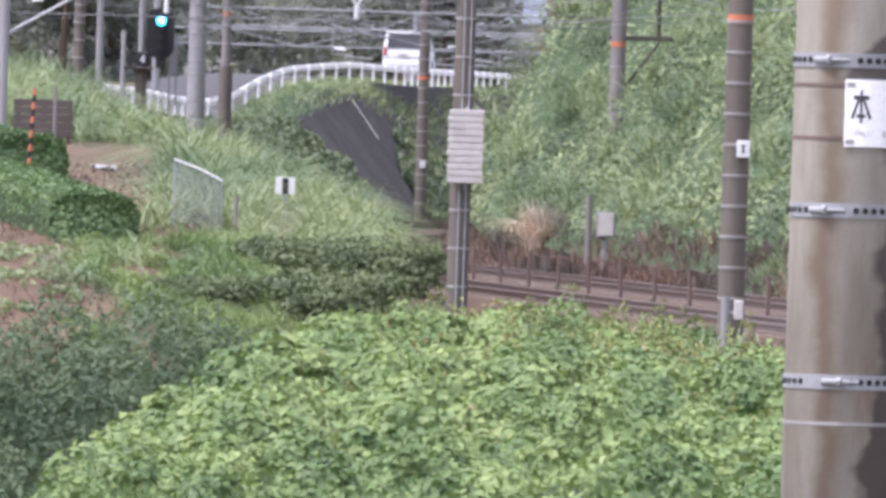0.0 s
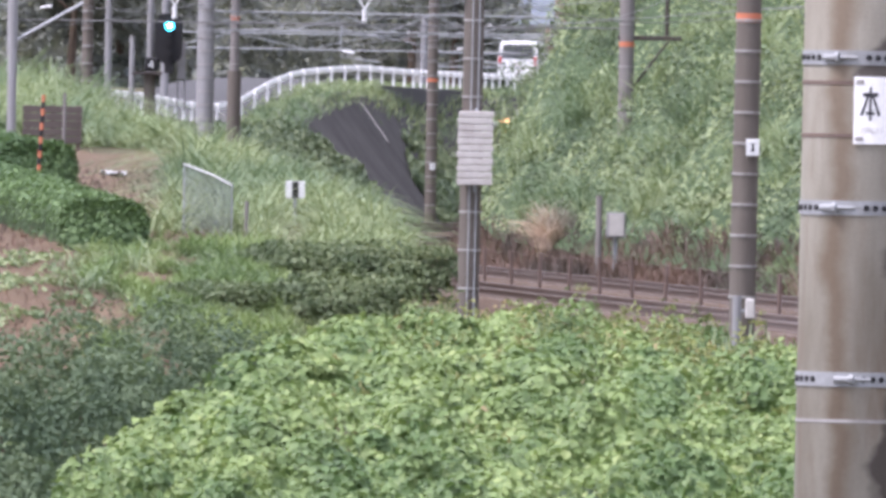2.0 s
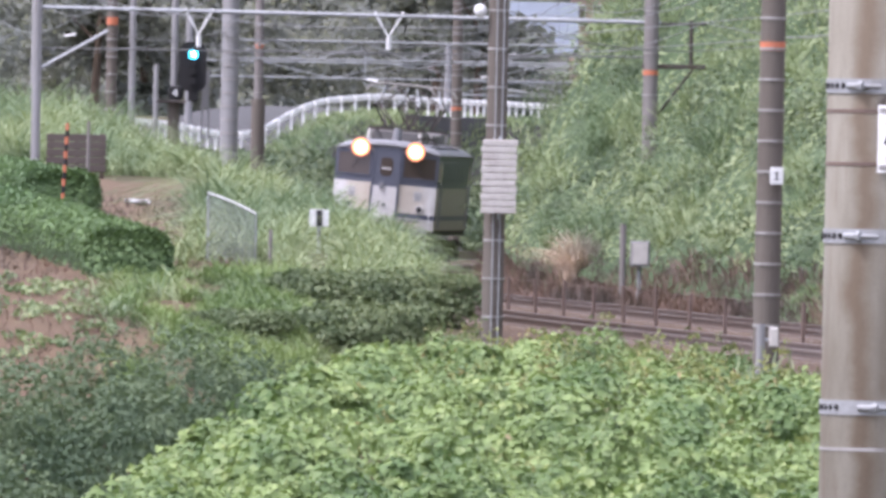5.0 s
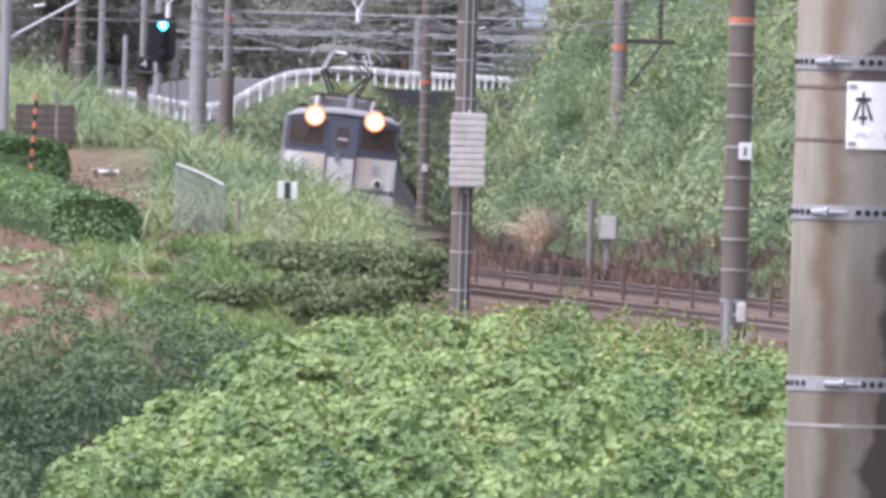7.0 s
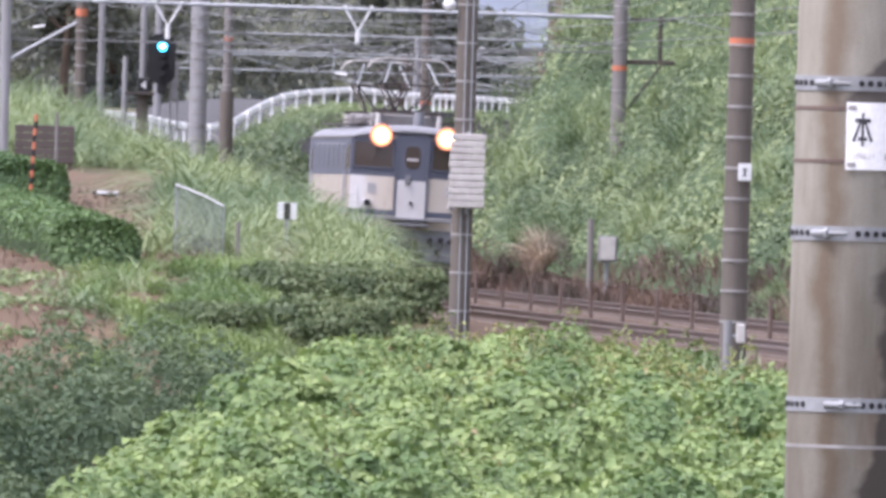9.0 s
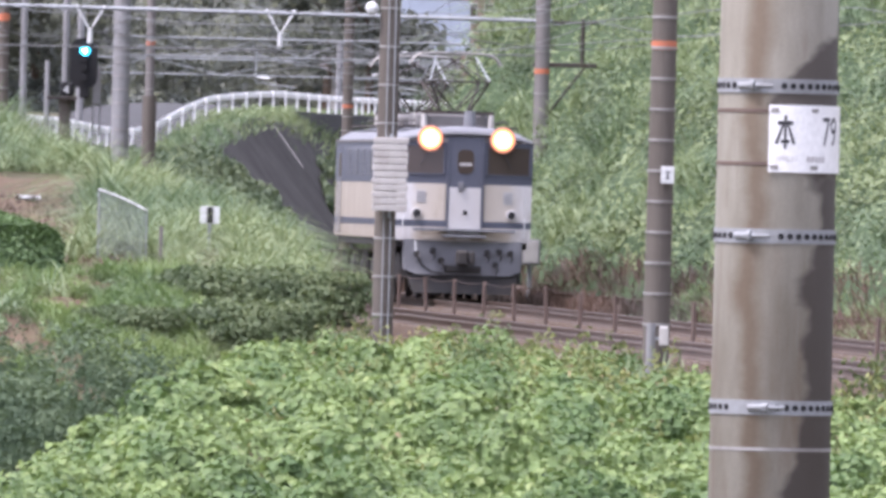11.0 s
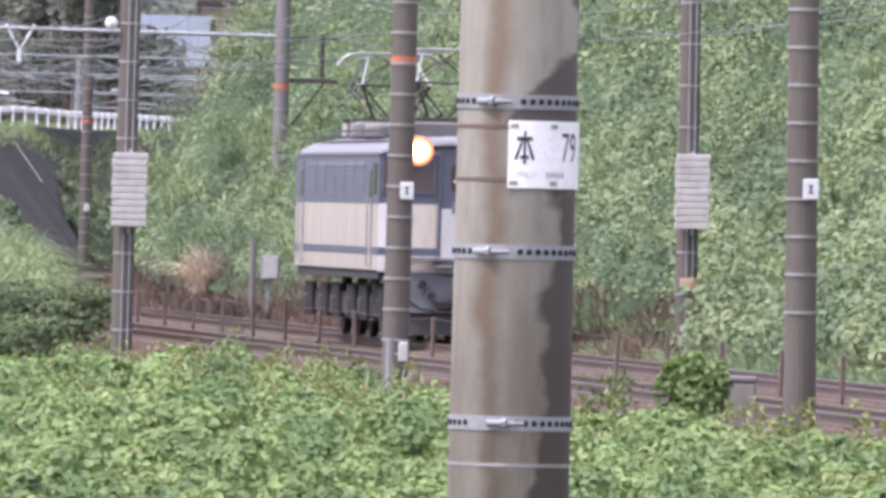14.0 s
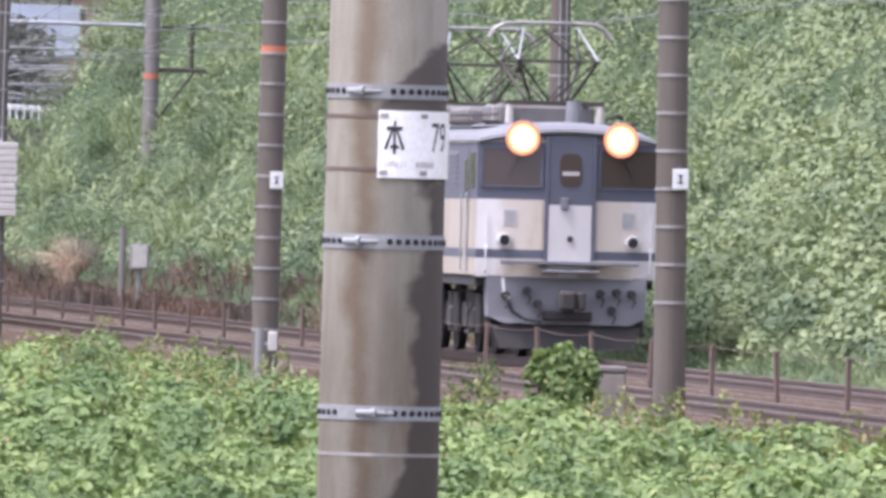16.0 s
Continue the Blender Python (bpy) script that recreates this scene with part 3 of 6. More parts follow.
def build_near_pole():
    p = thing("concrete_pole", "weathered concrete pole with steel bands and a white plate", "pole", pose(1.178, 44, -1.2, 0, 0.0, 0))
    zz = 1.2
    R = 0.176
    rad = lambda z: R - 0.0035 * (z - zz - 1.3)
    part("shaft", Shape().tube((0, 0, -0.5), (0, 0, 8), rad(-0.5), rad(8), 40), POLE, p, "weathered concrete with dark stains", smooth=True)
    for z in (1.735, 2.228, 2.66):
        z += zz
        r = rad(z) + 0.004
        b = part("perforated_band", Shape().tube((0, 0, z - 0.021), (0, 0, z + 0.021), r, r, 40), BAND_GALV, p, "perforated galvanised steel band", smooth=False)
        for i in range(22):
            a = math.pi + math.pi * i / 21
            if 5 < i < 11:
                continue
            c, s = math.cos(a), math.sin(a)
            h = Shape().tube(((r - 0.004) * c, (r - 0.004) * s, z), ((r + 0.002) * c, (r + 0.002) * s, z), 0.009, 0.009, 10)
            part("hole", h, BLACK, b)
        a = -0.42 if z > 3.3 else -0.1
        at = lambda b, o: (math.sin(a + b) * (r + o), -math.cos(a + b) * (r + o), z)
        bolt = Shape().tube(at(-0.3, 0.0), at(-0.05, 0.008), 0.01, 0.01, 10).tube(at(-0.05, 0.008), at(0.02, 0.01), 0.015, 0.015, 6).tube(at(0.02, 0.008), at(0.3, -0.002), 0.007, 0.006, 8)
        part("bolt", bolt, BAND_GALV, b, "bolted clamp")
    for z in (2.436, 2.588, 1.615):
        z += zz
        r = rad(z) + 0.002
        part("thin_strap", Shape().tube((0, 0, z - 0.005), (0, 0, z + 0.005), r, r, 40), RUST_POST if z > 3.2 else BAND, p, "thin rusty strap")
    z0, z1 = 2.412 + zz, 2.606 + zz
    rp = rad(z1) + 0.006
    turn = lambda a, z, r: (r * math.sin(a), -r * math.cos(a), z)

    def wrapped(a0, a1, c, d, out=0.0, thick=0.003):
        """A curved piece on the pole between two angles and two heights."""
        n = max(2, int((a1 - a0) / 0.06))
        q = Shape()
        v = [turn(a0 + (a1 - a0) * i / n, z, rp + out + k) for i in range(n + 1) for z in (c, d) for k in (0.0, thick)]
        f = []
        for i in range(n):
            o = 4 * i
            f += [(o + 1, o + 5, o + 7, o + 3), (o, o + 2, o + 6, o + 4), (o, o + 4, o + 5, o + 1), (o + 2, o + 3, o + 7, o + 6)]
        f += [(0, 1, 3, 2), (4 * n, 4 * n + 2, 4 * n + 3, 4 * n + 1)]
        return q.add(v, f)

    plate = part("plate", wrapped(-0.16, 1.75, z0, z1), ENAMEL, p, "white enamel number plate wrapped round the pole")
    ka, kz = 0.105, z0 + 0.118
    s = wrapped(ka - 0.125, ka + 0.125, kz + 0.018, kz + 0.030, 0.003, 0.001)
    for a0, a1, c, d in ((ka - 0.02, ka + 0.02, kz - 0.05, kz + 0.046), (ka - 0.07, ka + 0.07, kz - 0.034, kz - 0.024)):
        q = wrapped(a0, a1, c, d, 0.003, 0.001)
        s.add(q.v, q.f)
    for g in (-1, 1):
        s.add([turn(ka + g * 0.02, kz + 0.02, rp + 0.004), turn(ka + g * 0.055, kz + 0.02, rp + 0.004), turn(ka + g * 0.17, kz - 0.035, rp + 0.004), turn(ka + g * 0.12, kz - 0.038, rp + 0.004)], [(0, 1, 2, 3)])
    part("character", s, INK, plate, "black painted character")
    for body, a0, pz, size, wide, mat in (("79", 0.76, z0 + 0.078, 0.12, 0.62, INK), ("1996.11", -0.06, z0 + 0.03, 0.026, 0.8, FAINT_INK)):
        cu = bpy.data.curves.new("lettering", "FONT")
        cu.body, cu.size = body, size
        tmp = bpy.data.objects.new("lettering", cu)
        me = bpy.data.meshes.new_from_object(tmp)
        for q in me.vertices:
            q.co = turn(a0 + q.co.x * wide / rp, pz + q.co.y, rp + 0.004)
        me.materials.clear()
        me.materials.append(mat)
        part("lettering", me, mat, plate)
    s = Shape()
    for i in range(5):
        q = wrapped(0.48 + i * 0.075, 0.53 + i * 0.075, z0 + 0.03, z0 + 0.047, 0.003, 0.001)
        s.add(q.v, q.f)
    part("small_lettering", s, FAINT_INK, plate)
    for a in (-0.13, 0.55):
        for c in (z0 + 0.008, z1 - 0.022):
            part("clip", wrapped(a, a + 0.13, c, c + 0.013, 0.003, 0.002), BAND, plate, "steel strap clip")


build_near_pole()

# ---- locomotive ----
BLUE = worn("loco_blue", (0.088, 0.096, 0.132), (0.062, 0.066, 0.085), 1.2, 0.5, amount=0.5, bump=0.05)
CREAM = worn("loco_cream", (0.41, 0.37, 0.315), (0.30, 0.255, 0.21), 1.4, 0.6, amount=0.7, bump=0.05, stretch=(1, 1, 0.4))
LOCO_WHITE = worn("loco_white", (0.56, 0.55, 0.56), (0.40, 0.36, 0.33), 1.4, 0.55, amount=0.5, bump=0.05, stretch=(1, 1, 0.4))
LOCO_GREY = worn("loco_grey", (0.185, 0.19, 0.21), (0.115, 0.115, 0.125), 1.5, 0.6, amount=0.6, bump=0.08)
UNDER = worn("underframe", (0.034, 0.034, 0.037), (0.05, 0.041, 0.035), 2, 0.8)
ROOF = worn("loco_roof", (0.17, 0.165, 0.165), (0.09, 0.08, 0.08), 1.5, 0.8)


def end_paint():
    """White paint, with soft beige fading on the panels beside the door."""
    m, n, l, b = shader("loco_end_paint")
    tc, sep = n.new("ShaderNodeTexCoord"), n.new("ShaderNodeSeparateXYZ")
    l.new(tc.outputs["Object"], sep.inputs[0])
    ab = n.new("ShaderNodeMath")
    ab.operation = "ABSOLUTE"
    l.new(sep.outputs[0], ab.inputs[0])
    wob = n.new("ShaderNodeMath")
    wob.operation = "MULTIPLY_ADD"
    wob.inputs[1].default_value = 0.3
    l.new(noise_node(n, l, 4, 4, 0.6), wob.inputs[0])
    l.new(ab.outputs[0], wob.inputs[2])
    half = n.new("ShaderNodeMath")
    half.operation = "MULTIPLY"
    half.inputs[1].default_value = 0.78
    l.new(wob.outputs[0], half.inputs[0])
    fade = ramp(n, l, half.outputs[0], [(0.5, (1, 1, 1)), (0.86, (0.8, 0.8, 0.8)), (0.98, (0, 0, 0))])
    col = mix(n, l, mix(n, l, 0.85, (0, 0, 0), fade), (0.56, 0.55, 0.555), (0.42, 0.365, 0.30))
    streak = ramp(n, l, noise_node(n, l, 3, 5, 0.6, stretch=(1, 1, 0.3)), [(0.45, (1, 1, 1)), (0.75, (0.68, 0.62, 0.56))])
    l.new(mix(n, l, 0.8, col, streak, "MULTIPLY"), b.inputs["Base Color"])
    b.inputs["Roughness"].default_value = 0.55
    return m


def lamp_glow():
    """A lit headlamp: glaring in the middle, the halo of its glare painted amber towards the rim."""
    m, n, l, b = shader("headlamp_halo")
    tc, ln, sc = n.new("ShaderNodeTexCoord"), n.new("ShaderNodeVectorMath"), n.new("ShaderNodeMath")
    ln.operation = "LENGTH"
    sc.operation = "DIVIDE"
    sc.inputs[1].default_value = 0.27
    l.new(tc.outputs["Object"], ln.inputs[0])
    l.new(ln.outputs["Value"], sc.inputs[0])
    col = ramp(n, l, sc.outputs[0], [(0.0, (1.0, 0.88, 0.6)), (0.4, (1.0, 0.7, 0.32)), (0.62, (0.36, 0.13, 0.032)), (0.82, (0.08, 0.021, 0.005)), (1.0, (0.02, 0.005, 0.002))])
    l.new(col, b.inputs["Emission Color"])
    b.inputs["Emission Strength"].default_value = 8.5
    b.inputs["Base Color"].default_value = (0.2, 0.17, 0.16, 1)
    b.inputs["Roughness"].default_value = 0.3
    return m


END_PAINT = end_paint()
LAMP = lamp_glow()
GLASS, _n, _l, _b = shader("cab_glass")
_b.inputs["Base Color"].default_value = (0.06, 0.045, 0.04, 1)
_b.inputs["Roughness"].default_value = 0.08
W, L = 1.4, 15.5


def front_y(x):
    """The slightly pointed nose: the middle panel stands forward of the sides."""
    return 0.0 if abs(x) < 0.38 else (abs(x) - 0.38) / (W - 0.38) * 0.16


def slab(z0, z1, inset=0.0, y1=L):
    """A belt of the body between two heights, with the nose's plan at both ends."""
    pts = [(-W, front_y(W)), (-0.38, 0), (0.38, 0), (W, front_y(W))]
    plan = [(x, y) for x, y in pts] + [(x, y1 - y) for x, y in reversed(pts)]
    k = len(plan)
    f = 1 - inset / W
    v = [(x * f, y, z0) for x, y in plan] + [(x * f, y, z1) for x, y in plan]
    return Shape().add(v, [tuple(range(k - 1, -1, -1)), tuple(range(k, 2 * k))] + [(i, (i + 1) % k, k + (i + 1) % k, k + i) for i in range(k)])


def face_panel(x0, x1, z0, z1, out=0.012, depth=0.03, c=0.01):
    """A plate on the nose that follows its plan."""
    n = 2
    xs = [x0 + (x1 - x0) * i / n for i in range(n + 1)]
    v = []
    for x in xs:
        y = front_y(x)
        v += [(x, y - out, z0), (x, y - out, z1), (x, y + depth, z0), (x, y + depth, z1)]
    f = []
    for i in range(n):
        a = 4 * i
        f += [(a, a + 4, a + 5, a + 1), (a + 2, a + 3, a + 7, a + 6), (a, a + 2, a + 6, a + 4), (a + 1, a + 5, a + 7, a + 3)]
    f += [(0, 1, 3, 2), (4 * n, 4 * n + 2, 4 * n + 3, 4 * n + 1)]
    return Shape().add(v, f)


def pantograph(parent, y, z):
    base = Shape().box(-0.75, 0.75, y - 0.9, y - 0.82, z, z + 0.07)
    p = part("pantograph", base, DARK_IRON, parent, "raised diamond pantograph of dark tubes")
    part("base_bar", Shape().box(-0.75, 0.75, y + 0.82, y + 0.9, z, z + 0.07), DARK_IRON, p)
    for x in (-0.6, 0.6):
        part("base_bar", Shape().box(x - 0.04, x + 0.04, y - 0.82, y + 0.82, z + 0.005, z + 0.065), DARK_IRON, p)
    top = 5.12
    mid = (z + top) / 2 + 0.05
    for x in (-1, 1):
        for s in (-1, 1):
            part("lower_arm", Shape().tube((x * 0.32, y + 0.3 * s, z + 0.1), (x * 0.62, y + 1.15 * s, mid), 0.028, 0.022, 8), DARK_IRON, p)
            part("lower_brace", Shape().tube((x * 0.05, y + 0.3 * s, z + 0.1), (x * 0.6, y + 1.13 * s, mid), 0.018, 0.018, 6), DARK_IRON, p)
            part("upper_arm", Shape().tube((x * 0.62, y + 1.15 * s, mid), (x * 0.42, y + 0.12 * s, top - 0.08), 0.02, 0.018, 8), GALV, p, "pale upper tube")
            part("upper_brace", Shape().tube((x * 0.6, y + 1.13 * s, mid), (-x * 0.1, y + 0.14 * s, top - 0.1), 0.014, 0.014, 6), DARK_IRON, p)
    for s in (-1, 1):
        part("cross_tube", Shape().tube((-0.64, y + 1.15 * s, mid), (0.64, y + 1.15 * s, mid), 0.013, 0.013, 8), DARK_IRON, p)
        part("collector_strip", Shape().path([(-0.95, y + 0.15 * s, top - 0.24), (-0.86, y + 0.15 * s, top - 0.1), (-0.72, y + 0.15 * s, top - 0.02), (-0.5, y + 0.15 * s, top), (0.5, y + 0.15 * s, top), (0.72, y + 0.15 * s, top - 0.02), (0.86, y + 0.15 * s, top - 0.1), (0.95, y + 0.15 * s, top - 0.24)], 0.026, 8), BAND, p, "pale collector strip with bent horns")
    for x in (-0.7, 0.7):
        for s in (-1, 1):
            part("insulator", Shape().tube((x, y + 0.86 * s, z - 0.28), (x, y + 0.86 * s, z), 0.07, 0.055, 10), WEIGHT, p)


def build_locomotive():
    e = thing("electric_locomotive", "blue and cream electric locomotive with grimy sides, headlamps lit", "locomotive")
    body = part("body", slab(1.24, 3.28), CREAM, e, "faded cream lower sides")
    part("upper_belt", slab(2.40, 3.27, -0.006), BLUE, body, "dull blue upper sides")
    part("stripe", slab(1.51, 1.64, -0.006), BLUE, body, "blue waist stripe")
    part("end_white", face_panel(-W, -0.42, 1.24, 2.40, 0.008), END_PAINT, body, "white end panel, stained beige")
    part("end_white", face_panel(0.42, W, 1.24, 2.40, 0.008), END_PAINT, body, "white end panel, stained beige")
    part("end_stripe", face_panel(-W, -0.42, 1.51, 1.64, 0.014), BLUE, body)
    part("end_stripe", face_panel(0.42, W, 1.51, 1.64, 0.014), BLUE, body)
    part("end_white_rim", face_panel(-W, W, 1.22, 1.30, 0.016), LOCO_WHITE, body)
    # roof
    prof = [(-1.4, 3.26), (-1.36, 3.36), (-1.15, 3.47), (-0.6, 3.57), (0, 3.6), (0.6, 3.57), (1.15, 3.47), (1.36, 3.36), (1.4, 3.26)]
    s = Shape()
    rows = []
    for y, dz in ((0.16, -0.16), (0.3, -0.06), (0.9, 0), (L - 0.9, 0), (L - 0.3, -0.06), (L - 0.16, -0.16)):
        rows.append((y, dz))
    v = [(x, y + (front_y(x) - 0.16 if y < 1 else 0), max(3.26, z + dz)) for y, dz in rows for x, z in prof]
    k = len(prof)
    f = [(r * k + i, r * k + i + 1, (r + 1) * k + i + 1, (r + 1) * k + i) for r in range(len(rows) - 1) for i in range(k - 1)]
    f += [tuple(range(k)), tuple(range((len(rows) - 1) * k, len(rows) * k))]
    part("roof", s.add(v, f), LOCO_GREY, e, "grey-blue curved roof", smooth=True)
    part("rain_strip", Shape().box(-1.43, -1.39, 0.16, L - 0.16, 3.24, 3.29), ROOF, e)
    part("rain_strip", Shape().box(1.39, 1.43, 0.16, L - 0.16, 3.24, 3.29), ROOF, e)
    part("brow", Shape().sweep([(0, -0.03), (-0.07, 0.0), (-0.05, 0.05), (0.05, 0.06)], [(Vector((x, front_y(x), 3.27 + 0.17 * (1 - (x / 1.4) ** 2))), Vector((0, 1, 0)), Vector((0, 0, 1))) for x in np.linspace(-1.38, 1.38, 15)]), LOCO_GREY, e, "pale rounded brow above the cab windows")
    for x0, x1, y0, y1, h in ((-0.75, 0.75, 3.2, 5.2, 0.32), (-0.8, 0.8, 6.6, 9.2, 0.28), (-0.75, 0.75, 10.4, 12.3, 0.32)):
        part("roof_cover", Shape().box(x0, x1, y0, y1, 3.54, 3.55 + h, 0.06), ROOF, e, "grey equipment cover on the roof")
    part("roof_walkway", Shape().box(-1.2, -0.95, 1.4, L - 1.4, 3.56, 3.60), DARK_IRON, e)
    part("roof_walkway", Shape().box(0.95, 1.2, 1.4, L - 1.4, 3.56, 3.60), DARK_IRON, e)
    part("horn_cover", Shape().tube((0.15, 1.0, 3.5), (0.15, 1.0, 3.92), 0.14, 0.11, 12), LOCO_GREY, e)
    part("roof_cable", Shape().path([(-0.9, 2.0, 3.7), (-0.9, L - 2, 3.7)], 0.02).path([(0.7, 1.2, 3.66), (0.9, 1.5, 3.72), (1.05, 2.2, 3.68)], 0.03), DARK_IRON, e)
    pantograph(e, 3.0, 3.85)
    pantograph(e, 12.6, 3.85)
    # nose
    door = part("end_door", face_panel(-0.33, 0.33, 1.30, 3.36, 0.03), BLUE, e, "end door, blue above and white below")
    part("door_lower", face_panel(-0.33, 0.33, 1.30, 2.33, 0.036), LOCO_WHITE, door)
    pane = [(0.17 * math.copysign(abs(math.cos(a)) ** 0.5, math.cos(a)), 2.86 + 0.25 * math.copysign(abs(math.sin(a)) ** 0.5, math.sin(a))) for a in np.linspace(0.05, 2 * math.pi + 0.05, 24, endpoint=False)]
    k = len(pane)
    part("door_window", Shape().add([(x, -0.04, z) for x, z in pane] + [(x, -0.01, z) for x, z in pane], [tuple(range(k)), tuple(range(2 * k - 1, k - 1, -1))] + [(i, (i + 1) % k, k + (i + 1) % k, k + i) for i in range(k)]), GLASS, door, "dark rounded window")
    part("door_window_bar", face_panel(-0.13, 0.13, 2.78, 2.84, 0.042), FAINT_INK, door)
    for x in (-0.36, 0.36):
        part("door_post", face_panel(x - 0.025, x + 0.025, 1.5, 3.38, 0.045), BLUE, door)
    part("door_latch", Shape().box(-0.15, -0.03, -0.09, -0.02, 2.26, 2.44, 0.01), LOCO_GREY, door)
    part("door_handle", Shape().box(-0.03, 0.05, -0.07, -0.02, 1.78, 1.86, 0.008), INK, door)
    for s in (-1, 1):
        g = lambda a, b: (min(a * s, b * s), max(a * s, b * s))
        w = part("cab_window", face_panel(*g(0.45, 1.345), 2.6, 3.17, 0.018), GLASS, e, "dark windscreen")
        for z in (2.58, 3.17):
            part("window_frame", face_panel(*g(0.43, 1.36), z, z + 0.03, 0.03), BLUE, w)
        for x in (0.445, 1.345):
            part("window_frame", face_panel(*g(x - 0.018, x + 0.018), 2.58, 3.2, 0.03), BLUE, w)
        part("wiper", Shape().path([(s * 0.75, front_y(0.75) - 0.045, 3.14), (s * 0.95, front_y(0.95) - 0.045, 2.75)], 0.01), INK, w)
        lamp = part("headlamp", Shape().tube((s * 0.75, 0.2, 3.33), (s * 0.75, -0.05, 3.33), 0.25, 0.25, 20), LOCO_GREY, e, "round lit headlamp")
        glow_disc = part("lens", Shape().tube((0, 0, 0), (0, -0.02, 0), 0.268, 0.262, 28), LAMP, lamp, "glaring warm white lens, amber halo painted round its rim")
        glow_disc.location = (s * 0.75, -0.05, 3.33)
        x = s * 0.98
        tail = part("tail_lamp", Shape().tube((x, front_y(x) + 0.05, 1.78), (x, front_y(x) - 0.09, 1.78), 0.115, 0.10, 18), LOCO_WHITE, e, "unlit round tail lamp in a pale rim")
        part("lens", Shape().tube((x, front_y(x) - 0.09, 1.78), (x, front_y(x) - 0.096, 1.78), 0.08, 0.08, 18), BLACK, tail)
        vent = part("vent", face_panel(s * 0.9 - 0.1, s * 0.9 + 0.1, 2.0, 2.26, 0.016), LOCO_WHITE, e, "small slatted vent")
        for i in range(6):
            part("slat", face_panel(s * 0.9 - 0.09, s * 0.9 + 0.09, 2.02 + i * 0.04, 2.03 + i * 0.04, 0.022), LOCO_GREY, vent)
        part("handrail", Shape().path([(s * 1.26, front_y(1.26) - 0.03, 1.28), (s * 1.26, front_y(1.26) - 0.07, 1.32), (s * 1.26, front_y(1.26) - 0.07, 1.66), (s * 1.26, front_y(1.26) - 0.03, 1.7)], 0.014), WHITE, e)
        part("handrail", Shape().path([(s * 1.26, front_y(1.26) - 0.05, 1.8), (s * 1.26, front_y(1.26) - 0.05, 2.15)], 0.014), WHITE, e)
    part("end_step", Shape().box(-1.05, 1.05, -0.22, 0.0, 1.42, 1.48, 0.01), LOCO_GREY, e, "grey footboard across the nose")
    part("end_step", Shape().box(-0.45, 0.45, -0.26, 0.0, 1.3, 1.34, 0.01), LOCO_GREY, e)
    # apron and gear under the nose
    v = [(-1.22, 0.1, 1.24), (1.22, 0.1, 1.24), (1.2, 0.06, 0.62), (0.95, 0.03, 0.52), (-0.95, 0.03, 0.52), (-1.2, 0.06, 0.62)]
    s = Shape().add(v + [(x, y + 0.5, z) for x, y, z in v], [(0, 1, 2, 3, 4, 5), (11, 10, 9, 8, 7, 6)] + [(i, 6 + i, 6 + (i + 1) % 6, (i + 1) % 6) for i in range(6)])
    part("apron", s, LOCO_GREY, e, "grey steel apron under the nose")
    part("plough", Shape().add([(-1.15, 0.1, 0.5), (1.15, 0.1, 0.5), (1.0, 0.0, 0.14), (-1.0, 0.0, 0.14), (-1.15, 0.4, 0.5), (1.15, 0.4, 0.5), (1.0, 0.4, 0.14), (-1.0, 0.4, 0.14)], [(0, 1, 2, 3), (4, 7, 6, 5), (0, 4, 5, 1), (3, 2, 6, 7), (0, 3, 7, 4), (1, 5, 6, 2)]), UNDER, e, "dark rail guard")
    c = part("coupler", Shape().box(-0.13, 0.13, -0.55, 0.1, 0.76, 1.0, 0.03).box(-0.2, 0.06, -0.68, -0.45, 0.72, 1.04, 0.05).box(0.09, 0.2, -0.66, -0.42, 0.74, 1.02, 0.03), UNDER, e, "dark knuckle coupler")
    part("coupler_carrier", Shape().box(-0.38, 0.38, -0.05, 0.1, 0.58, 0.72, 0.02), UNDER, c)
    for x, z in ((-0.62, 1.02), (-0.45, 0.82), (0.5, 1.0), (0.75, 1.02), (0.98, 1.0), (0.68, 0.75), (-0.95, 0.95)):
        part("air_hose", Shape().tube((x, 0.1, z), (x, -0.08, z), 0.07, 0.06, 10).path([(x, -0.05, z), (x + 0.04, -0.12, z - 0.12), (x, -0.1, z - 0.2)], 0.022), UNDER, e, "dark brake hose and cock")
    part("hose", Shape().path([(-0.95, -0.04, 0.95), (-0.85, -0.08, 0.7), (-0.65, -0.09, 0.58), (-0.4, -0.08, 0.55)], 0.028), INK, e, "hanging black hose")
    part("cock_lever", Shape().path([(-1.0, -0.03, 1.2), (-0.98, -0.06, 0.95), (-0.9, -0.07, 0.9)], 0.02), WHITE, e, "pale lever")
    # sides
    for s in (-1, 1):
        for y0, y1 in ((1.2, 1.75), (L - 1.75, L - 1.2)):
            d = part("cab_door", Shape().box(*sorted((s * 1.395, s * 1.415)), y0, y1, 1.3, 3.15, 0.004), CREAM, e)
            part("door_upper", Shape().box(*sorted((s * 1.40, s * 1.42)), y0, y1, 2.4, 3.15, 0.004), BLUE, d)
            part("door_window", Shape().box(*sorted((s * 1.41, s * 1.425)), y0 + 0.08, y1 - 0.08, 2.5, 3.0, 0.004), GLASS, d)
            for yy in (y0 - 0.08, y1 + 0.08):
                part("handrail", Shape().tube((s * 1.44, yy, 1.3), (s * 1.44, yy, 2.5), 0.016, 0.016, 6), GALV, d)
        part("cab_side_window", Shape().box(*sorted((s * 1.40, s * 1.418)), 0.45, 1.0, 2.55, 3.1, 0.004), GLASS, e)
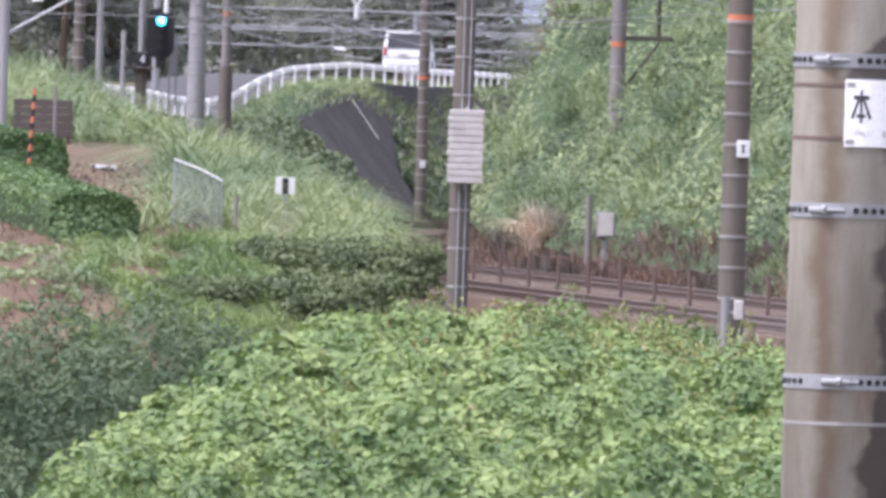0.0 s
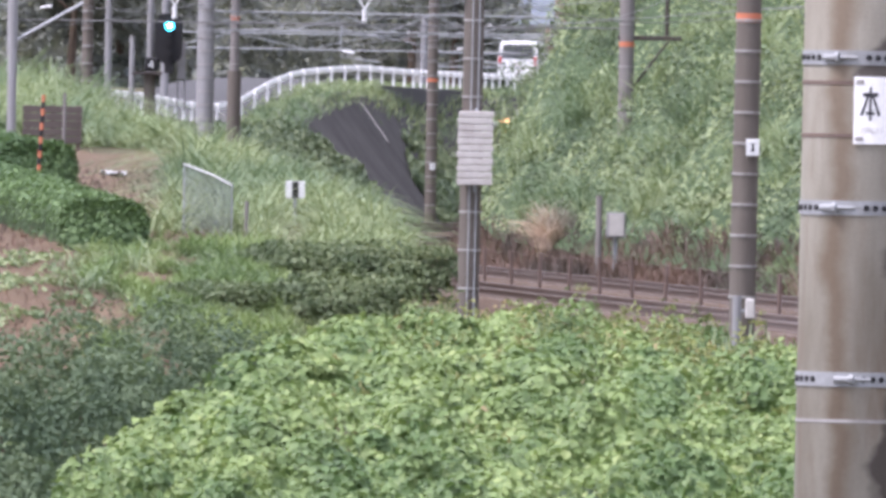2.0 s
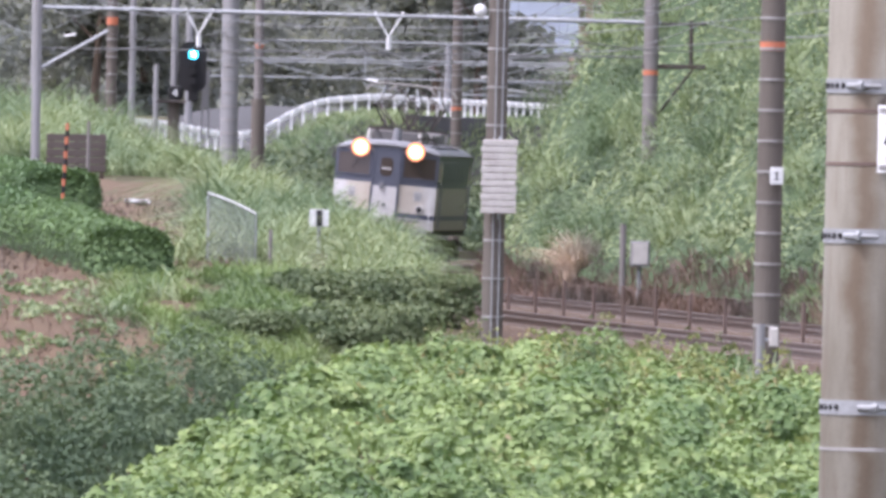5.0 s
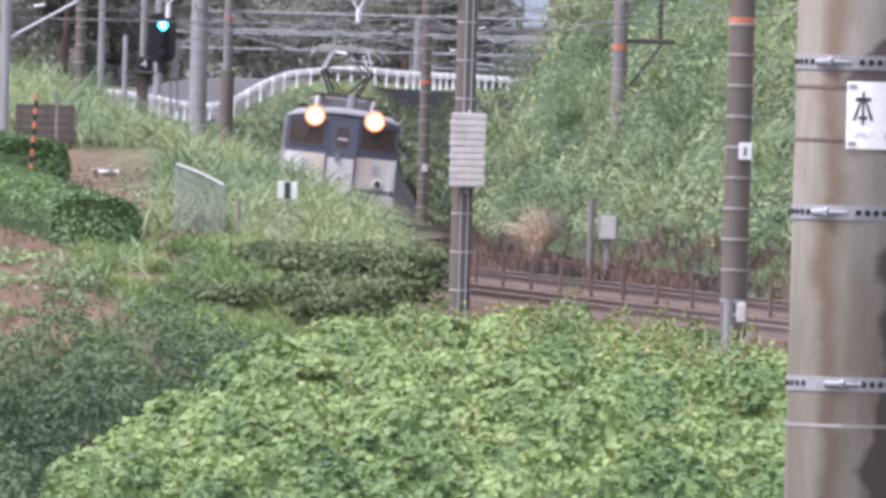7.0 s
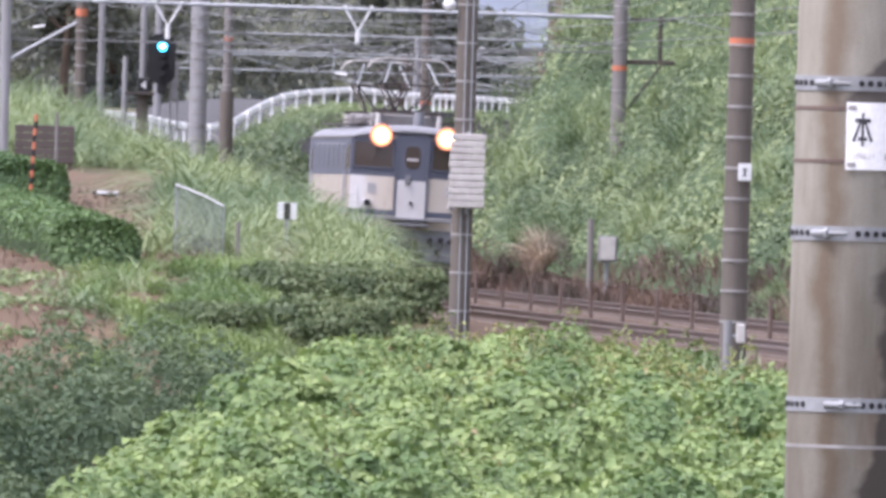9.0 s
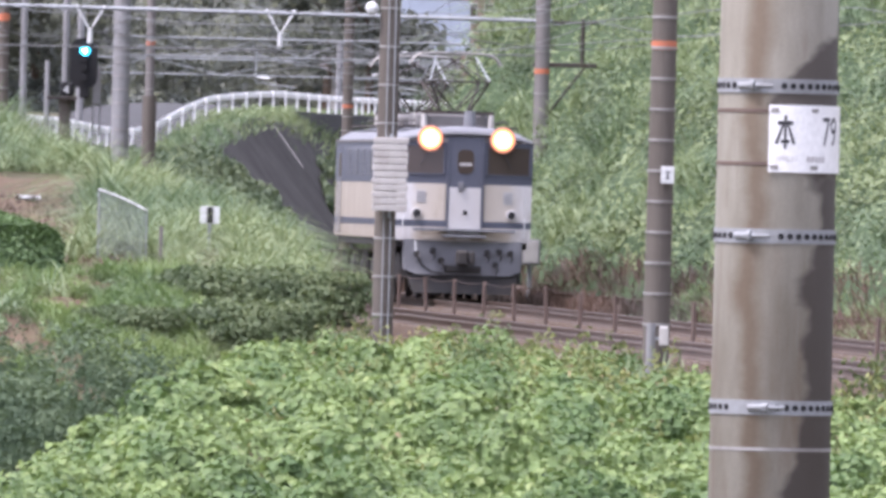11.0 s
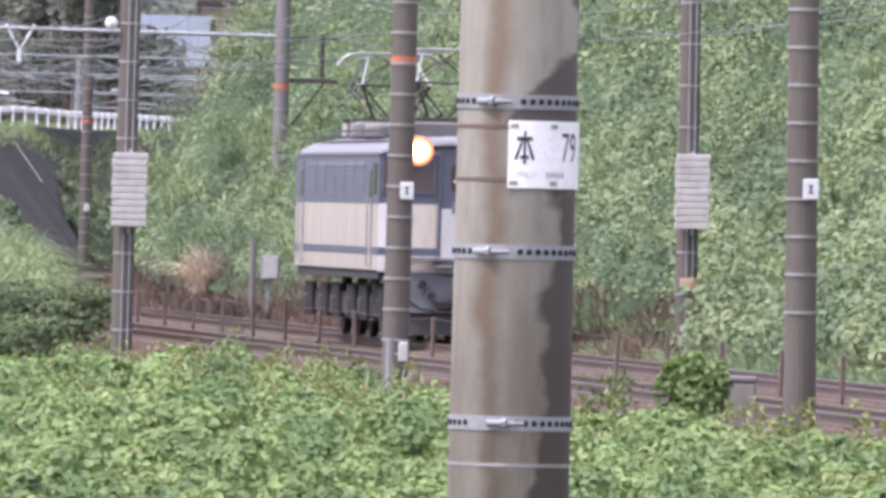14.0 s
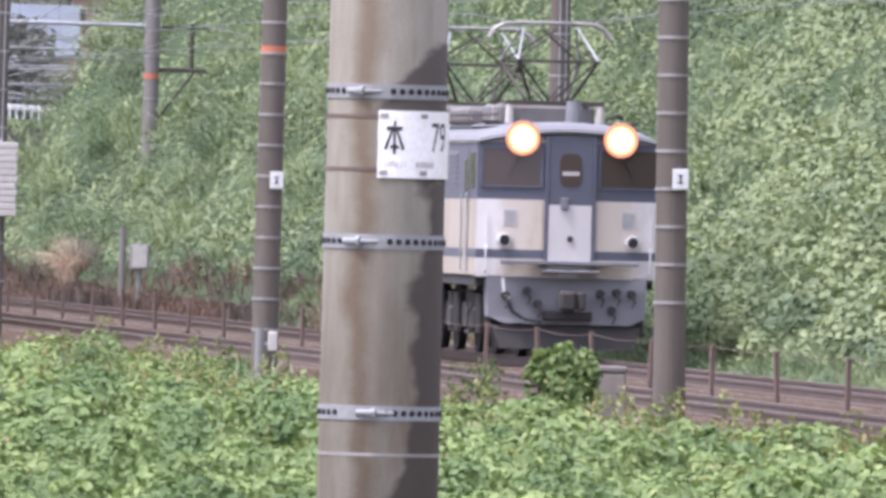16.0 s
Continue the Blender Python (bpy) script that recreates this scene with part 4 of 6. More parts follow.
        for i in range(6):
            y = 2.6 + i * 1.75
            lv = part("side_louvre", Shape().box(*sorted((s * 1.40, s * 1.415)), y, y + 1.3, 2.55, 3.12, 0.004), LOCO_GREY, e)
            for j in range(6):
                part("slat", Shape().box(*sorted((s * 1.41, s * 1.43)), y + 0.05, y + 1.25, 2.6 + j * 0.085, 2.64 + j * 0.085), BLUE, lv)
        part("sole_bar", Shape().box(*sorted((s * 1.2, s * 1.36)), 0.5, L - 0.5, 1.08, 1.24, 0.01), UNDER, e)
    for yc in (2.75, L / 2, L - 2.75):
        b = part("bogie", Shape().box(-1.16, -1.02, yc - 1.9, yc + 1.9, 0.42, 0.82, 0.03).box(1.02, 1.16, yc - 1.9, yc + 1.9, 0.42, 0.82, 0.03).box(-1.0, 1.0, yc - 0.3, yc + 0.3, 0.45, 0.95, 0.03), UNDER, e, "dark six-spring bogie")
        for dy in (-1.4, 1.4):
            wh = Shape()
            for x in (-0.5335, 0.5335):
                wh.tube((x - 0.065, yc + dy, 0.56), (x + 0.065, yc + dy, 0.56), 0.56, 0.545, 28)
            wh.tube((-1.0, yc + dy, 0.56), (1.0, yc + dy, 0.56), 0.09, 0.09, 12)
            part("wheelset", wh, UNDER, b)
            for x in (-1.2, 1.2):
                part("axle_box", Shape().box(x - 0.12, x + 0.12, yc + dy - 0.22, yc + dy + 0.22, 0.4, 0.74, 0.04).tube((x, yc + dy - 0.35, 0.35), (x, yc + dy - 0.35, 0.95), 0.08, 0.08, 10).tube((x, yc + dy + 0.35, 0.35), (x, yc + dy + 0.35, 0.95), 0.08, 0.08, 10), UNDER, b)
    for s in (-1, 1):
        part("cab_step", Shape().box(*sorted((s * 1.15, s * 1.36)), 1.25, 1.7, 0.35, 0.39).box(*sorted((s * 1.15, s * 1.36)), 1.25, 1.7, 0.7, 0.74).box(*sorted((s * 1.3, s * 1.33)), 1.22, 1.26, 0.35, 1.1).box(*sorted((s * 1.3, s * 1.33)), 1.69, 1.73, 0.35, 1.1), UNDER, e)
        part("air_tank", Shape().tube((s * 0.9, 5.2, 0.75), (s * 0.9, 6.6, 0.75), 0.24, 0.24, 14), UNDER, e)
    return e


LOCO = build_locomotive()


# ---- van on the road behind ----
CAR_GLASS = plain("car_glass", (0.02, 0.022, 0.025), 0.35)


def build_van():
    v = thing("white_van", "white minivan with a dark rear window on the upper road", "car")
    prof = [(0.0, 0.35), (-0.05, 0.75), (0.0, 1.0), (0.22, 1.72), (0.5, 1.84), (2.6, 1.86), (3.3, 1.35), (4.3, 1.05), (4.5, 0.8), (4.5, 0.35)]
    k = len(prof)
    s = Shape()
    for x, f in ((-0.84, 0.0), (0.84, 0.0)):
        s.add([(x * (0.9 if z > 1.5 else 1.0), y, z) for y, z in prof], [tuple(range(k)) if x > 0 else tuple(range(k - 1, -1, -1))])
    s.f += [(i, (i + 1) % k, k + (i + 1) % k, k + i) for i in range(k)]
    part("body", s, WHITE, v, "white painted body")
    part("rear_window", Shape().add([(-0.68, 0.03, 1.08), (0.68, 0.03, 1.08), (0.62, 0.19, 1.66), (-0.62, 0.19, 1.66), (-0.68, 0.08, 1.08), (0.68, 0.08, 1.08), (0.62, 0.24, 1.66), (-0.62, 0.24, 1.66)], [(0, 1, 2, 3), (4, 7, 6, 5), (0, 4, 5, 1), (3, 2, 6, 7), (0, 3, 7, 4), (1, 5, 6, 2)]), CAR_GLASS, v, "dark rear window").location = (0, -0.03, 0)
    for x in (-0.83, 0.80):
        part("side_window", Shape().box(x, x + 0.03, 0.45, 2.7, 1.1, 1.65), CAR_GLASS, v).location = (0, 0, 0)
    for x in (-0.8, 0.68):
        part("tail_light", Shape().box(x, x + 0.12, -0.06, 0.06, 0.8, 1.15, 0.02), plain("tail_light_red", (0.4, 0.03, 0.03), 0.3), v, "red tail light")
    part("rear_bumper", Shape().box(-0.83, 0.83, -0.12, 0.05, 0.35, 0.6, 0.04), WHITE, v)
    part("number_plate", Shape().box(-0.17, 0.17, -0.07, -0.04, 0.75, 0.92), LIGHT_CONCRETE, v)
    for x in (-0.76, 0.76):
        for y in (0.8, 3.6):
            part("wheel", Shape().tube((x - 0.1, y, 0.31), (x + 0.1, y, 0.31), 0.31, 0.31, 18), BLACK, v)
    return v


VAN = build_van()


# ---- road, guard rail, concrete slope ----
ROAD = [(-12.6, 490, 3.7), (-10.5, 520, 3.65), (-9.3, 535, 3.42), (-8.4, 546, 3.42), (-7.75, 550, 3.6), (-6.86, 556, 4.29), (-5.98, 563, 4.78), (-3.65, 577, 5.1), (-1.8, 590, 5.02), (1.2, 625, 5.13), (3.34, 645, 5.15), (8.0, 690, 5.2)]


def smooth_line(points, step):
    p = np.array(points, float)
    s = np.concatenate([[0], np.cumsum(np.linalg.norm(np.diff(p, axis=0), axis=1))])
    q = np.arange(0, s[-1], 0.5)
    c = np.stack([np.interp(q, s, p[:, i]) for i in range(3)], 1)
    kern = np.exp(-0.5 * (np.arange(-12, 13) / 5.0) ** 2)
    kern /= kern.sum()
    c = np.stack([np.convolve(np.pad(c[:, i], 12, mode="reflect", reflect_type="odd"), kern, "valid") for i in range(3)], 1)
    return [Vector(r) for r in c[:: max(1, int(step / 0.5))]]


EDGE = smooth_line(ROAD, 2.0)


def build_road():
    s = Shape()
    pl = []
    for a, b in zip(EDGE[:-1], EDGE[1:]):
        d = (b - a).normalized()
        pl.append((a, Vector((-d.y, d.x, 0)).normalized(), Vector((0, 0, 1))))
    s.sweep([(-0.4, -0.9), (-0.4, 0.0), (1.0, 0.12), (4.6, 0.2), (4.6, -0.9)], pl)
    tagged(new("road", s.mesh("road", ASPHALT)), "grey asphalt road above the cutting", "road", kind="structure")
    g = thing("guard_rail", "white steel guard rail along the upper road", "guard rail")
    for z in (0.62,):
        part("beam", Shape().sweep([(-0.05, -0.12), (0.04, -0.08), (0.04, -0.035), (-0.03, 0), (0.04, 0.035), (0.04, 0.08), (-0.05, 0.12), (-0.07, 0)], [(o + up * z, ax, up) for o, ax, up in pl]), ENAMEL, g, "white corrugated beam")
    post = Shape().tube((0, 0, -0.3), (0, 0, 0.74), 0.05, 0.05, 10).box(-0.04, 0.04, -0.09, 0.12, 0.5, 0.7)
    me = post.mesh("post", ENAMEL)
    stand = smooth_line(ROAD, 3.0)
    for a, b in zip(stand[:-1], stand[1:]):
        d = (b - a).normalized()
        ob = new("post", me)
        ob.parent = g
        ob.location = a - Vector((-d.y, d.x, 0)) * 0.14


build_road()

# ---- plants ----
def stuff(name, me, label, category):
    return tagged(new(name, me), label, category, kind="stuff")


def shade_sheet(name, high, xs_of, ys, label):
    """A dark sheet added below the top leaves to give their gaps shade."""
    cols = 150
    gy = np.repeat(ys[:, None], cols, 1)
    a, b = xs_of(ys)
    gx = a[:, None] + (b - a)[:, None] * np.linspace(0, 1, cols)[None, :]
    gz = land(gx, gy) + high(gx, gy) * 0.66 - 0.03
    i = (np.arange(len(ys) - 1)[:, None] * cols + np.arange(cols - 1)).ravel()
    stuff(name, cloud_mesh(name, np.stack([gx, gy, gz], -1).reshape(-1, 3), np.stack([i, i + 1, i + cols + 1, i + cols], 1), SHADE_GREEN), label, "undergrowth")


def kudzu_terrace():
    n = 70000
    y = 1 / rng.uniform(1 / 248, 1 / 96, n)
    t = rng.random(n)
    left = np.interp(y, [60, 100, 140, 190, 225, 245], [-3.9, -3.5, -3.4, -3.2, -2.5, -1.6])
    x = left + (line_x(y) - 7.0 - left) * t
    keep = x < 0.065 * y + 1
    x, y = x[keep], y[keep]
    rise = lambda x, y: np.interp(x - line_x(y), [-13, -8], [1.15, 0.65]) * np.interp(y, [150, 185], [1.2, 1.0])
    high = lambda x, y: (0.14 + 0.62 * billows(x, y * 0.05, 1.25, 2.0) + 0.2 * billows(x, y * 0.12, 0.5, 5.0) + 0.14 * waves(x, y * 0.06, 2.6, 1.0)) * rise(x, y)
    shade_sheet("kudzu_shade_sheet", lambda x, y: high(x, y) * 0.62, lambda q: (np.interp(q, [60, 100, 140, 190, 225, 245], [-3.7, -3.3, -3.2, -3.0, -2.3, -1.5]), np.minimum(line_x(q) - 7.2, 0.065 * q + 1)), np.arange(96, 246, 0.6), "dark sheet standing in for shade under the kudzu")
    hump = high(x, y)
    nx, ny = -(high(x + 0.15, y) - hump) / 0.15, -(high(x, y + 0.3) - hump) / 0.3
    face = np.stack([nx * 0.9, ny * 2.0 - 0.2, np.ones(len(x))], 1)
    z = land(x, y) + hump * (0.42 + 0.34 * rng.random(len(x)) ** 0.7) + 0.02
    p = np.stack([x, y, z], 1)
    weedy = (waves(x, y * 0.4, 5.0, 6.0) > 0.62) & (rng.random(len(x)) < 0.8)
    # vines heaped in rounded clumps, dark between them
    m = 3000
    cy = 1 / rng.uniform(1 / 246, 1 / 98, m)
    lf = np.interp(cy, [60, 100, 140, 190, 225, 245], [-3.9, -3.5, -3.4, -3.2, -2.5, -1.6])
    cx = lf + (line_x(cy) - 7.1 - lf) * rng.random(m)
    ok = (cx < 0.065 * cy + 1) & (waves(cx, cy * 0.4, 5.0, 6.0) < 0.7)
    cx, cy = cx[ok], cy[ok]
    size = rng.uniform(0.16, 0.44, len(cx)) * np.interp(cy, [100, 180], [0.8, 1.05])
    flat = rng.uniform(0.55, 0.9, len(cx))
    cz = land(cx, cy) + high(cx, cy) * 0.98 - size * flat * rng.uniform(0.45, 0.8, len(cx))
    q, out, k = domes(np.stack([cx, cy, cz], 1), np.stack([size, size, size * flat], 1), 66)
    pl, fl = np.concatenate([p[~weedy], q]), np.concatenate([face[~weedy], out])
    big = rng.uniform(0.07, 0.135, len(pl)) * np.interp(waves(pl[:, 0], pl[:, 1] * 0.3, 4.0, 9.0), [-0.5, 0.5], [0.8, 1.15]) * np.interp(pl[:, 1], [100, 170], [0.66, 1.0])
    stuff("kudzu", leaf_mesh("kudzu", pl, big, KUDZU, up=0.76, aspect=0.92, face=fl), "dense bright green kudzu vines over the near terrace", "vines")
    w = p[weedy]
    w[:, 2] = land(w[:, 0], w[:, 1]) + 0.1
    stuff("terrace_grass", blade_mesh("terrace_grass", w, 0.62, 0.03, GRASS, 0.7), "pale green grass tufts among the kudzu", "grass")
    # young shoots that stand above the vines
    m = 420
    y = 1 / rng.uniform(1 / 243, 1 / 125, m)
    x = -2.0 + (line_x(y) - 7.0 + 2.0) * rng.random(m) ** 0.8
    k = np.repeat(np.arange(m), 26)
    h = rng.random(len(k))
    p = np.stack([x[k] + rng.normal(size=len(k)) * 0.07, y[k] + rng.normal(size=len(k)) * 0.07, land(x[k], y[k]) + 0.25 + h * (0.35 + 0.45 * rng.random(m)[k])], 1)
    stuff("weed_shoots", leaf_mesh("weed_shoots", p, 0.09, WEED, up=0.3, aspect=0.5), "upright leafy weed shoots above the vines", "weeds")


def slope_plants():
    n = 110000
    y = 1 / rng.uniform(1 / 640, 1 / 165, n)
    o = 2.9 + 10.3 * rng.random(n) ** 1.15
    x = line_x(y) + o
    withered = lambda y, o: (y > 256) & (y < 440) & (o < 3.5)
    keep = (x < 0.064 * y + 1) & ~withered(y, o)
    x, y, o = x[keep], y[keep], o[keep]
    high = lambda x, y: 0.1 + 0.5 * billows(x, y * 0.06, 1.15, 1.0) + 0.22 * billows(x, y * 0.12, 0.5, 3.0) + 0.12 * waves(x, y * 0.1, 3.0, 4.0)
    shade_sheet("slope_shade_sheet", lambda x, y: high(x, y) * 0.7, lambda q: (line_x(q) + np.interp(q, [300, 380], [2.9, 3.5]), np.minimum(line_x(q) + 13, 0.066 * q + 2)), np.arange(165, 620, 1.5), "dark sheet standing in for shade under the slope's creepers")
    hump = high(x, y)
    face = np.stack([-(high(x + 0.15, y) - hump) / 0.15 - 0.5, -(high(x, y + 0.3) - hump) / 0.2 - 0.4, np.full(len(x), 0.9)], 1)
    z = land(x, y) + np.clip(hump, 0.05, 2) * (0.5 + 0.34 * rng.random(len(x)) ** 0.7) + 0.02
    p = np.stack([x, y - 0.3 * rng.random(len(x)), z], 1)
    # rounded heaps of creeper, darker shrubs and arching grass
    m = 3400
    cy = 1 / rng.uniform(1 / 640, 1 / 166, m)
    co = 3.0 + 10 * rng.random(m) ** 1.1
    cx = line_x(cy) + co
    ok = (cx < 0.064 * cy + 1) & ~withered(cy, co - 0.3)
    cx, cy, co = cx[ok], cy[ok], co[ok]
    size = rng.uniform(0.3, 0.85, len(cx)) ** 1.1 * np.interp(cy, [170, 260, 420, 455, 490, 640], [0.75, 1.15, 1.5, 1.5, 0.9, 0.5])
    cz = land(cx, cy) + high(cx, cy) * 0.45 + size * 0.1
    sort = waves(cx, cy * 0.16, 4.2, 0.7) + 0.35 * rng.normal(size=len(cx))
    far = np.clip((cy - 250) / 90, 0, 1)
    shrubby = (sort < -0.3) & (far > 0.2)
    grassy = (sort > 0.9 - 0.85 * far) & (cy < 620)
    vine = ~shrubby & ~grassy
    c, r = np.stack([cx, cy, cz], 1), np.stack([size, size, size * 0.8], 1)
    q, out, k = domes(c[vine], r[vine], 84)
    pl, fl = np.concatenate([p, q]), np.concatenate([face, out])
    stuff("slope_kudzu", leaf_mesh("slope_kudzu", pl, rng.uniform(0.075, 0.15, len(pl)) * np.interp(pl[:, 1], [215, 270, 500], [1.12, 0.88, 1.15]), KUDZU_FAR, up=0.74, aspect=0.92, face=fl), "green kudzu and creepers over the cutting slope", "vines")
    q, out, k = domes(c[shrubby], r[shrubby] * np.array((1.1, 1.1, 1.35)), 120)
    stuff("slope_shrubs", leaf_mesh("slope_shrubs", q, rng.uniform(0.08, 0.14, len(q)), SLOPE_SHRUB, up=0.6, aspect=0.5, face=out), "darker green shrubs among the creepers", "shrubs")
    g = c[grassy]
    g[:, 2] -= 0.15
    stuff("slope_grass", tuft_mesh("slope_grass", g, 64, (0.75 + 0.45 * size[grassy]) * np.interp(cy[grassy], [450, 500], [1.0, 0.55]), 0.032, GRASS, 1.25, 0.16), "tall arching green grass on the cutting slope", "grass")
    m = 2600
    yy = 1 / rng.uniform(1 / 300, 1 / 165, m)
    q = np.stack([line_x(yy) + rng.uniform(2.1, 3.3, m), yy, np.zeros(m)], 1)
    q[:, 2] = land(q[:, 0], q[:, 1])
    stuff("foot_weeds", tuft_mesh("foot_weeds", q, 16, 0.34 + 0.2 * rng.random(m), 0.025, GRASS, 0.8), "pale green weeds at the slope's foot", "weeds")
    # dead stems along the slope's foot, and one dry tuft
    m = 15000
    y = 1 / rng.uniform(1 / 440, 1 / 252, m)
    q = np.stack([line_x(y) + rng.uniform(1.9, 3.7, m), y, np.zeros(m)], 1)
    q[:, 2] = land(q[:, 0], q[:, 1])
    stuff("dead_stems", blade_mesh("dead_stems", q, 0.52 + 0.28 * waves(q[:, 0], y * 0.2, 2.5, 3.0), 0.026, WITHERED, 0.4), "withered brown stems along the slope's foot", "dead weeds")
    m = 700
    q = np.stack([2.35 + rng.normal(size=m) * 0.13, 350 + rng.normal(size=m) * 0.4, 0.12 + 0.2 * rng.random(m)], 1)
    stuff("dry_tuft", blade_mesh("dry_tuft", q, 1.3, 0.022, DRY_GRASS, 0.75), "dry straw-coloured grass tuft on the slope", "grass")


def bank_grass():
    def tufts(n, size):
        y = 1 / rng.uniform(1 / 375, 1 / 238, n)
        o = -6.9 - 16 * rng.random(n) ** 1.2
        x = line_x(y) + o
        bare = (x < -4.9 - 0.3 * waves(x, y, 3, 2)) & (y < 303) | (x < -4.6 - 0.5 * waves(x, y, 4, 1)) & (y < 256)
        sparse = rng.random(n) < 0.2
        keep = (x > -0.034 * y - 1.5) & (~bare | (sparse & (x > -6.5) & (y < 255)))
        keep &= ~((np.abs(x + 2.72) < 0.45) & (y > 258) & (y < 268))
        keep &= ~((x > -4.75) & (x < -3.45) & (y > 254.5) & (y < 262.5))
        keep &= x < -0.85
        x, y = x[keep], y[keep]
        clump = np.clip(0.9 + 0.35 * waves(x, y * 0.2, 2.0, 3.0), 0.45, 1.3) * np.interp(y, [238, 258, 264, 290], [0.5, 0.7, 1.1, 1.15]) * np.where((x > -7.6) & (y > 298), 0.68, 1.0) * np.interp(x, [-5.2, -4.2, -2.0, -0.9], [1.0, 0.76, 0.74, 0.5])
        return np.stack([x, y, land(x, y) - 0.05], 1), clump * size
    p, size = tufts(3000, 1.2)
    stuff("pampas_grass", tuft_mesh("pampas_grass", p, 60, size, 0.03, GRASS, 1.25, 0.12), "tall arching pampas grass on the railway bank", "grass")
    p, size = tufts(3200, 0.7)
    stuff("low_grass", tuft_mesh("low_grass", p, 18, size, 0.028, GRASS, 0.9), "shorter grass between the pampas tufts", "grass")


def bush(label, x, y, z, w, h, n, material, size, name="shrub"):
    """A shrub: short stems and many leaves in uneven lobes."""
    b = thing(name, label, "shrub", pose(x, y, z))
    stems = Shape()
    lobes = []
    for i in range(11):
        a = i * 2.4
        q = Vector((math.cos(a) * w * 0.3, math.sin(a) * w * 0.3, h * (0.5 + 0.3 * math.sin(i * 1.7))))
        stems.tube((0, 0, -0.3), q, 0.05, 0.02, 6)
        lobes.append(q)
    part("stems", stems, BARK, b)
    c = np.array([tuple(q) for q in lobes] + [(q.x * 0.75, q.y * 0.75, q.z * 0.45) for q in lobes[::2]])
    r = np.array((w * 0.33, w * 0.33, h * 0.36)) * rng.uniform(0.7, 1.25, (len(c), 1))
    p, out, k = domes(c, r, n // len(c))
    part("leaves", leaf_mesh("leaves", p, rng.uniform(0.7, 1.3, len(p)) * size, material, up=0.62, aspect=0.6, face=out), material, b)
    return b


kudzu_terrace()
slope_plants()
bank_grass()
for i, (x, y, w, h) in enumerate([(-4.6, 128, 2.4, 2.3), (-5.2, 150, 2.8, 2.9), (-4.4, 168, 2.6, 3.0), (-6.2, 175, 3.0, 3.3), (-4.1, 190, 2.6, 3.0), (-5.9, 205, 3.0, 3.0), (-3.6, 213, 2.4, 2.4), (-7.0, 220, 3.0, 2.8), (-4.9, 228, 2.6, 2.3), (-7.4, 238, 2.6, 1.6), (-5.6, 239, 2.4, 1.5), (-3.9, 237, 2.2, 1.7)]):
    bush("dark green leafy shrub in the hollow", x, y, float(land(x, y)), w, h * 1.05, 11000, SHRUB, 0.085)
for i, (x, y, w, h) in enumerate([(-2.9, 245, 1.9, 0.75), (-1.7, 249, 2.0, 1.05), (-0.75, 252, 1.6, 1.2), (-2.3, 254, 1.9, 0.8), (-3.6, 250, 1.6, 0.5), (-1.3, 242, 1.6, 0.7), (-2.5, 238, 1.9, 1.1), (-3.3, 241, 1.8, 0.9), (-4.3, 244, 1.6, 0.7), (-0.2, 247, 1.0, 0.7)]):
    bush("green leafy shrub at the foot of the grassy bank", x, y, float(land(x, y)), w * 1.05, h * 0.64, 4600, FOOT_SHRUB, 0.09)


def tea_hedge(x0, y0, x1, y1, h, half=0.75):
    """A clipped row between two places: a dark core for shaded gaps, and leaves over its rounded top and steep sides.
    """
    t = thing("tea_hedge", "clipped dark green tea hedge on brown soil", "hedge", group="tea hedges")
    d = np.array((x1 - x0, y1 - y0))
    ln = float(np.linalg.norm(d))
    d = d / ln
    side = np.array((-d[1], d[0]))
    if side[1] > 0:
        side = -side

    def surface(u, a, shrink=1.0):
        """u along the row, a round the section from the near foot over the top."""
        end = np.clip(np.minimum(u, ln - u) / 0.5, 0, 1) ** 0.4
        c, e = np.cos(a), np.sin(a)
        w = half * shrink * np.sign(c) * np.abs(c) ** 0.45 * (0.6 + 0.4 * end)
        x, y = x0 + d[0] * u + side[0] * w, y0 + d[1] * u + side[1] * w
        bump = 1 + 0.04 * np.sin(u * 3.1) + 0.03 * np.sin(u * 7.7 + a * 3)
        z = land(x0 + d[0] * u, y0 + d[1] * u) + h * shrink * np.abs(e) ** 0.4 * end * bump - 0.03
        return np.stack([x, y, z], -1)

    n = 22000
    u, a = rng.random(n) * ln, rng.random(n) * math.pi
    v = rng.uniform(-1, 1, n)
    a = np.where(rng.random(n) < 0.6, np.arccos(np.sign(v) * np.abs(v) ** 2.2), a)
    u[:7000] = 0.7 * rng.random(7000) ** 2.4
    p = surface(u, a)
    out = np.stack([side[0] * np.cos(a), side[1] * np.cos(a), 0.25 + np.sin(a)], 1)
    out[:, :2] -= d * (1.1 * np.clip(1 - u / 0.35, 0, 1))[:, None]
    part("leaves", leaf_mesh("leaves", p + rng.normal(size=(n, 3)) * 0.025, rng.uniform(0.05, 0.09, n), TEA, up=0.7, face=out), TEA, t)
    # solid dark core behind the leaves, so that their gaps read as shade
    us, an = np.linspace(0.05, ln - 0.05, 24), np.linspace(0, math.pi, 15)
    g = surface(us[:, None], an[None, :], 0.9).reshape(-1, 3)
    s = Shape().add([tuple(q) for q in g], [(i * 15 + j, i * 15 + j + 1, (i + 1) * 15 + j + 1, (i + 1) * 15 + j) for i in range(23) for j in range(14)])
    part("core", s, SHADE_GREEN, t, "dark core added for the shade between the leaves")


tea_hedge(-5.75, 256.2, -9.6, 277.0, 0.85)
tea_hedge(-7.5, 279.0, -11.4, 295.0, 0.9)


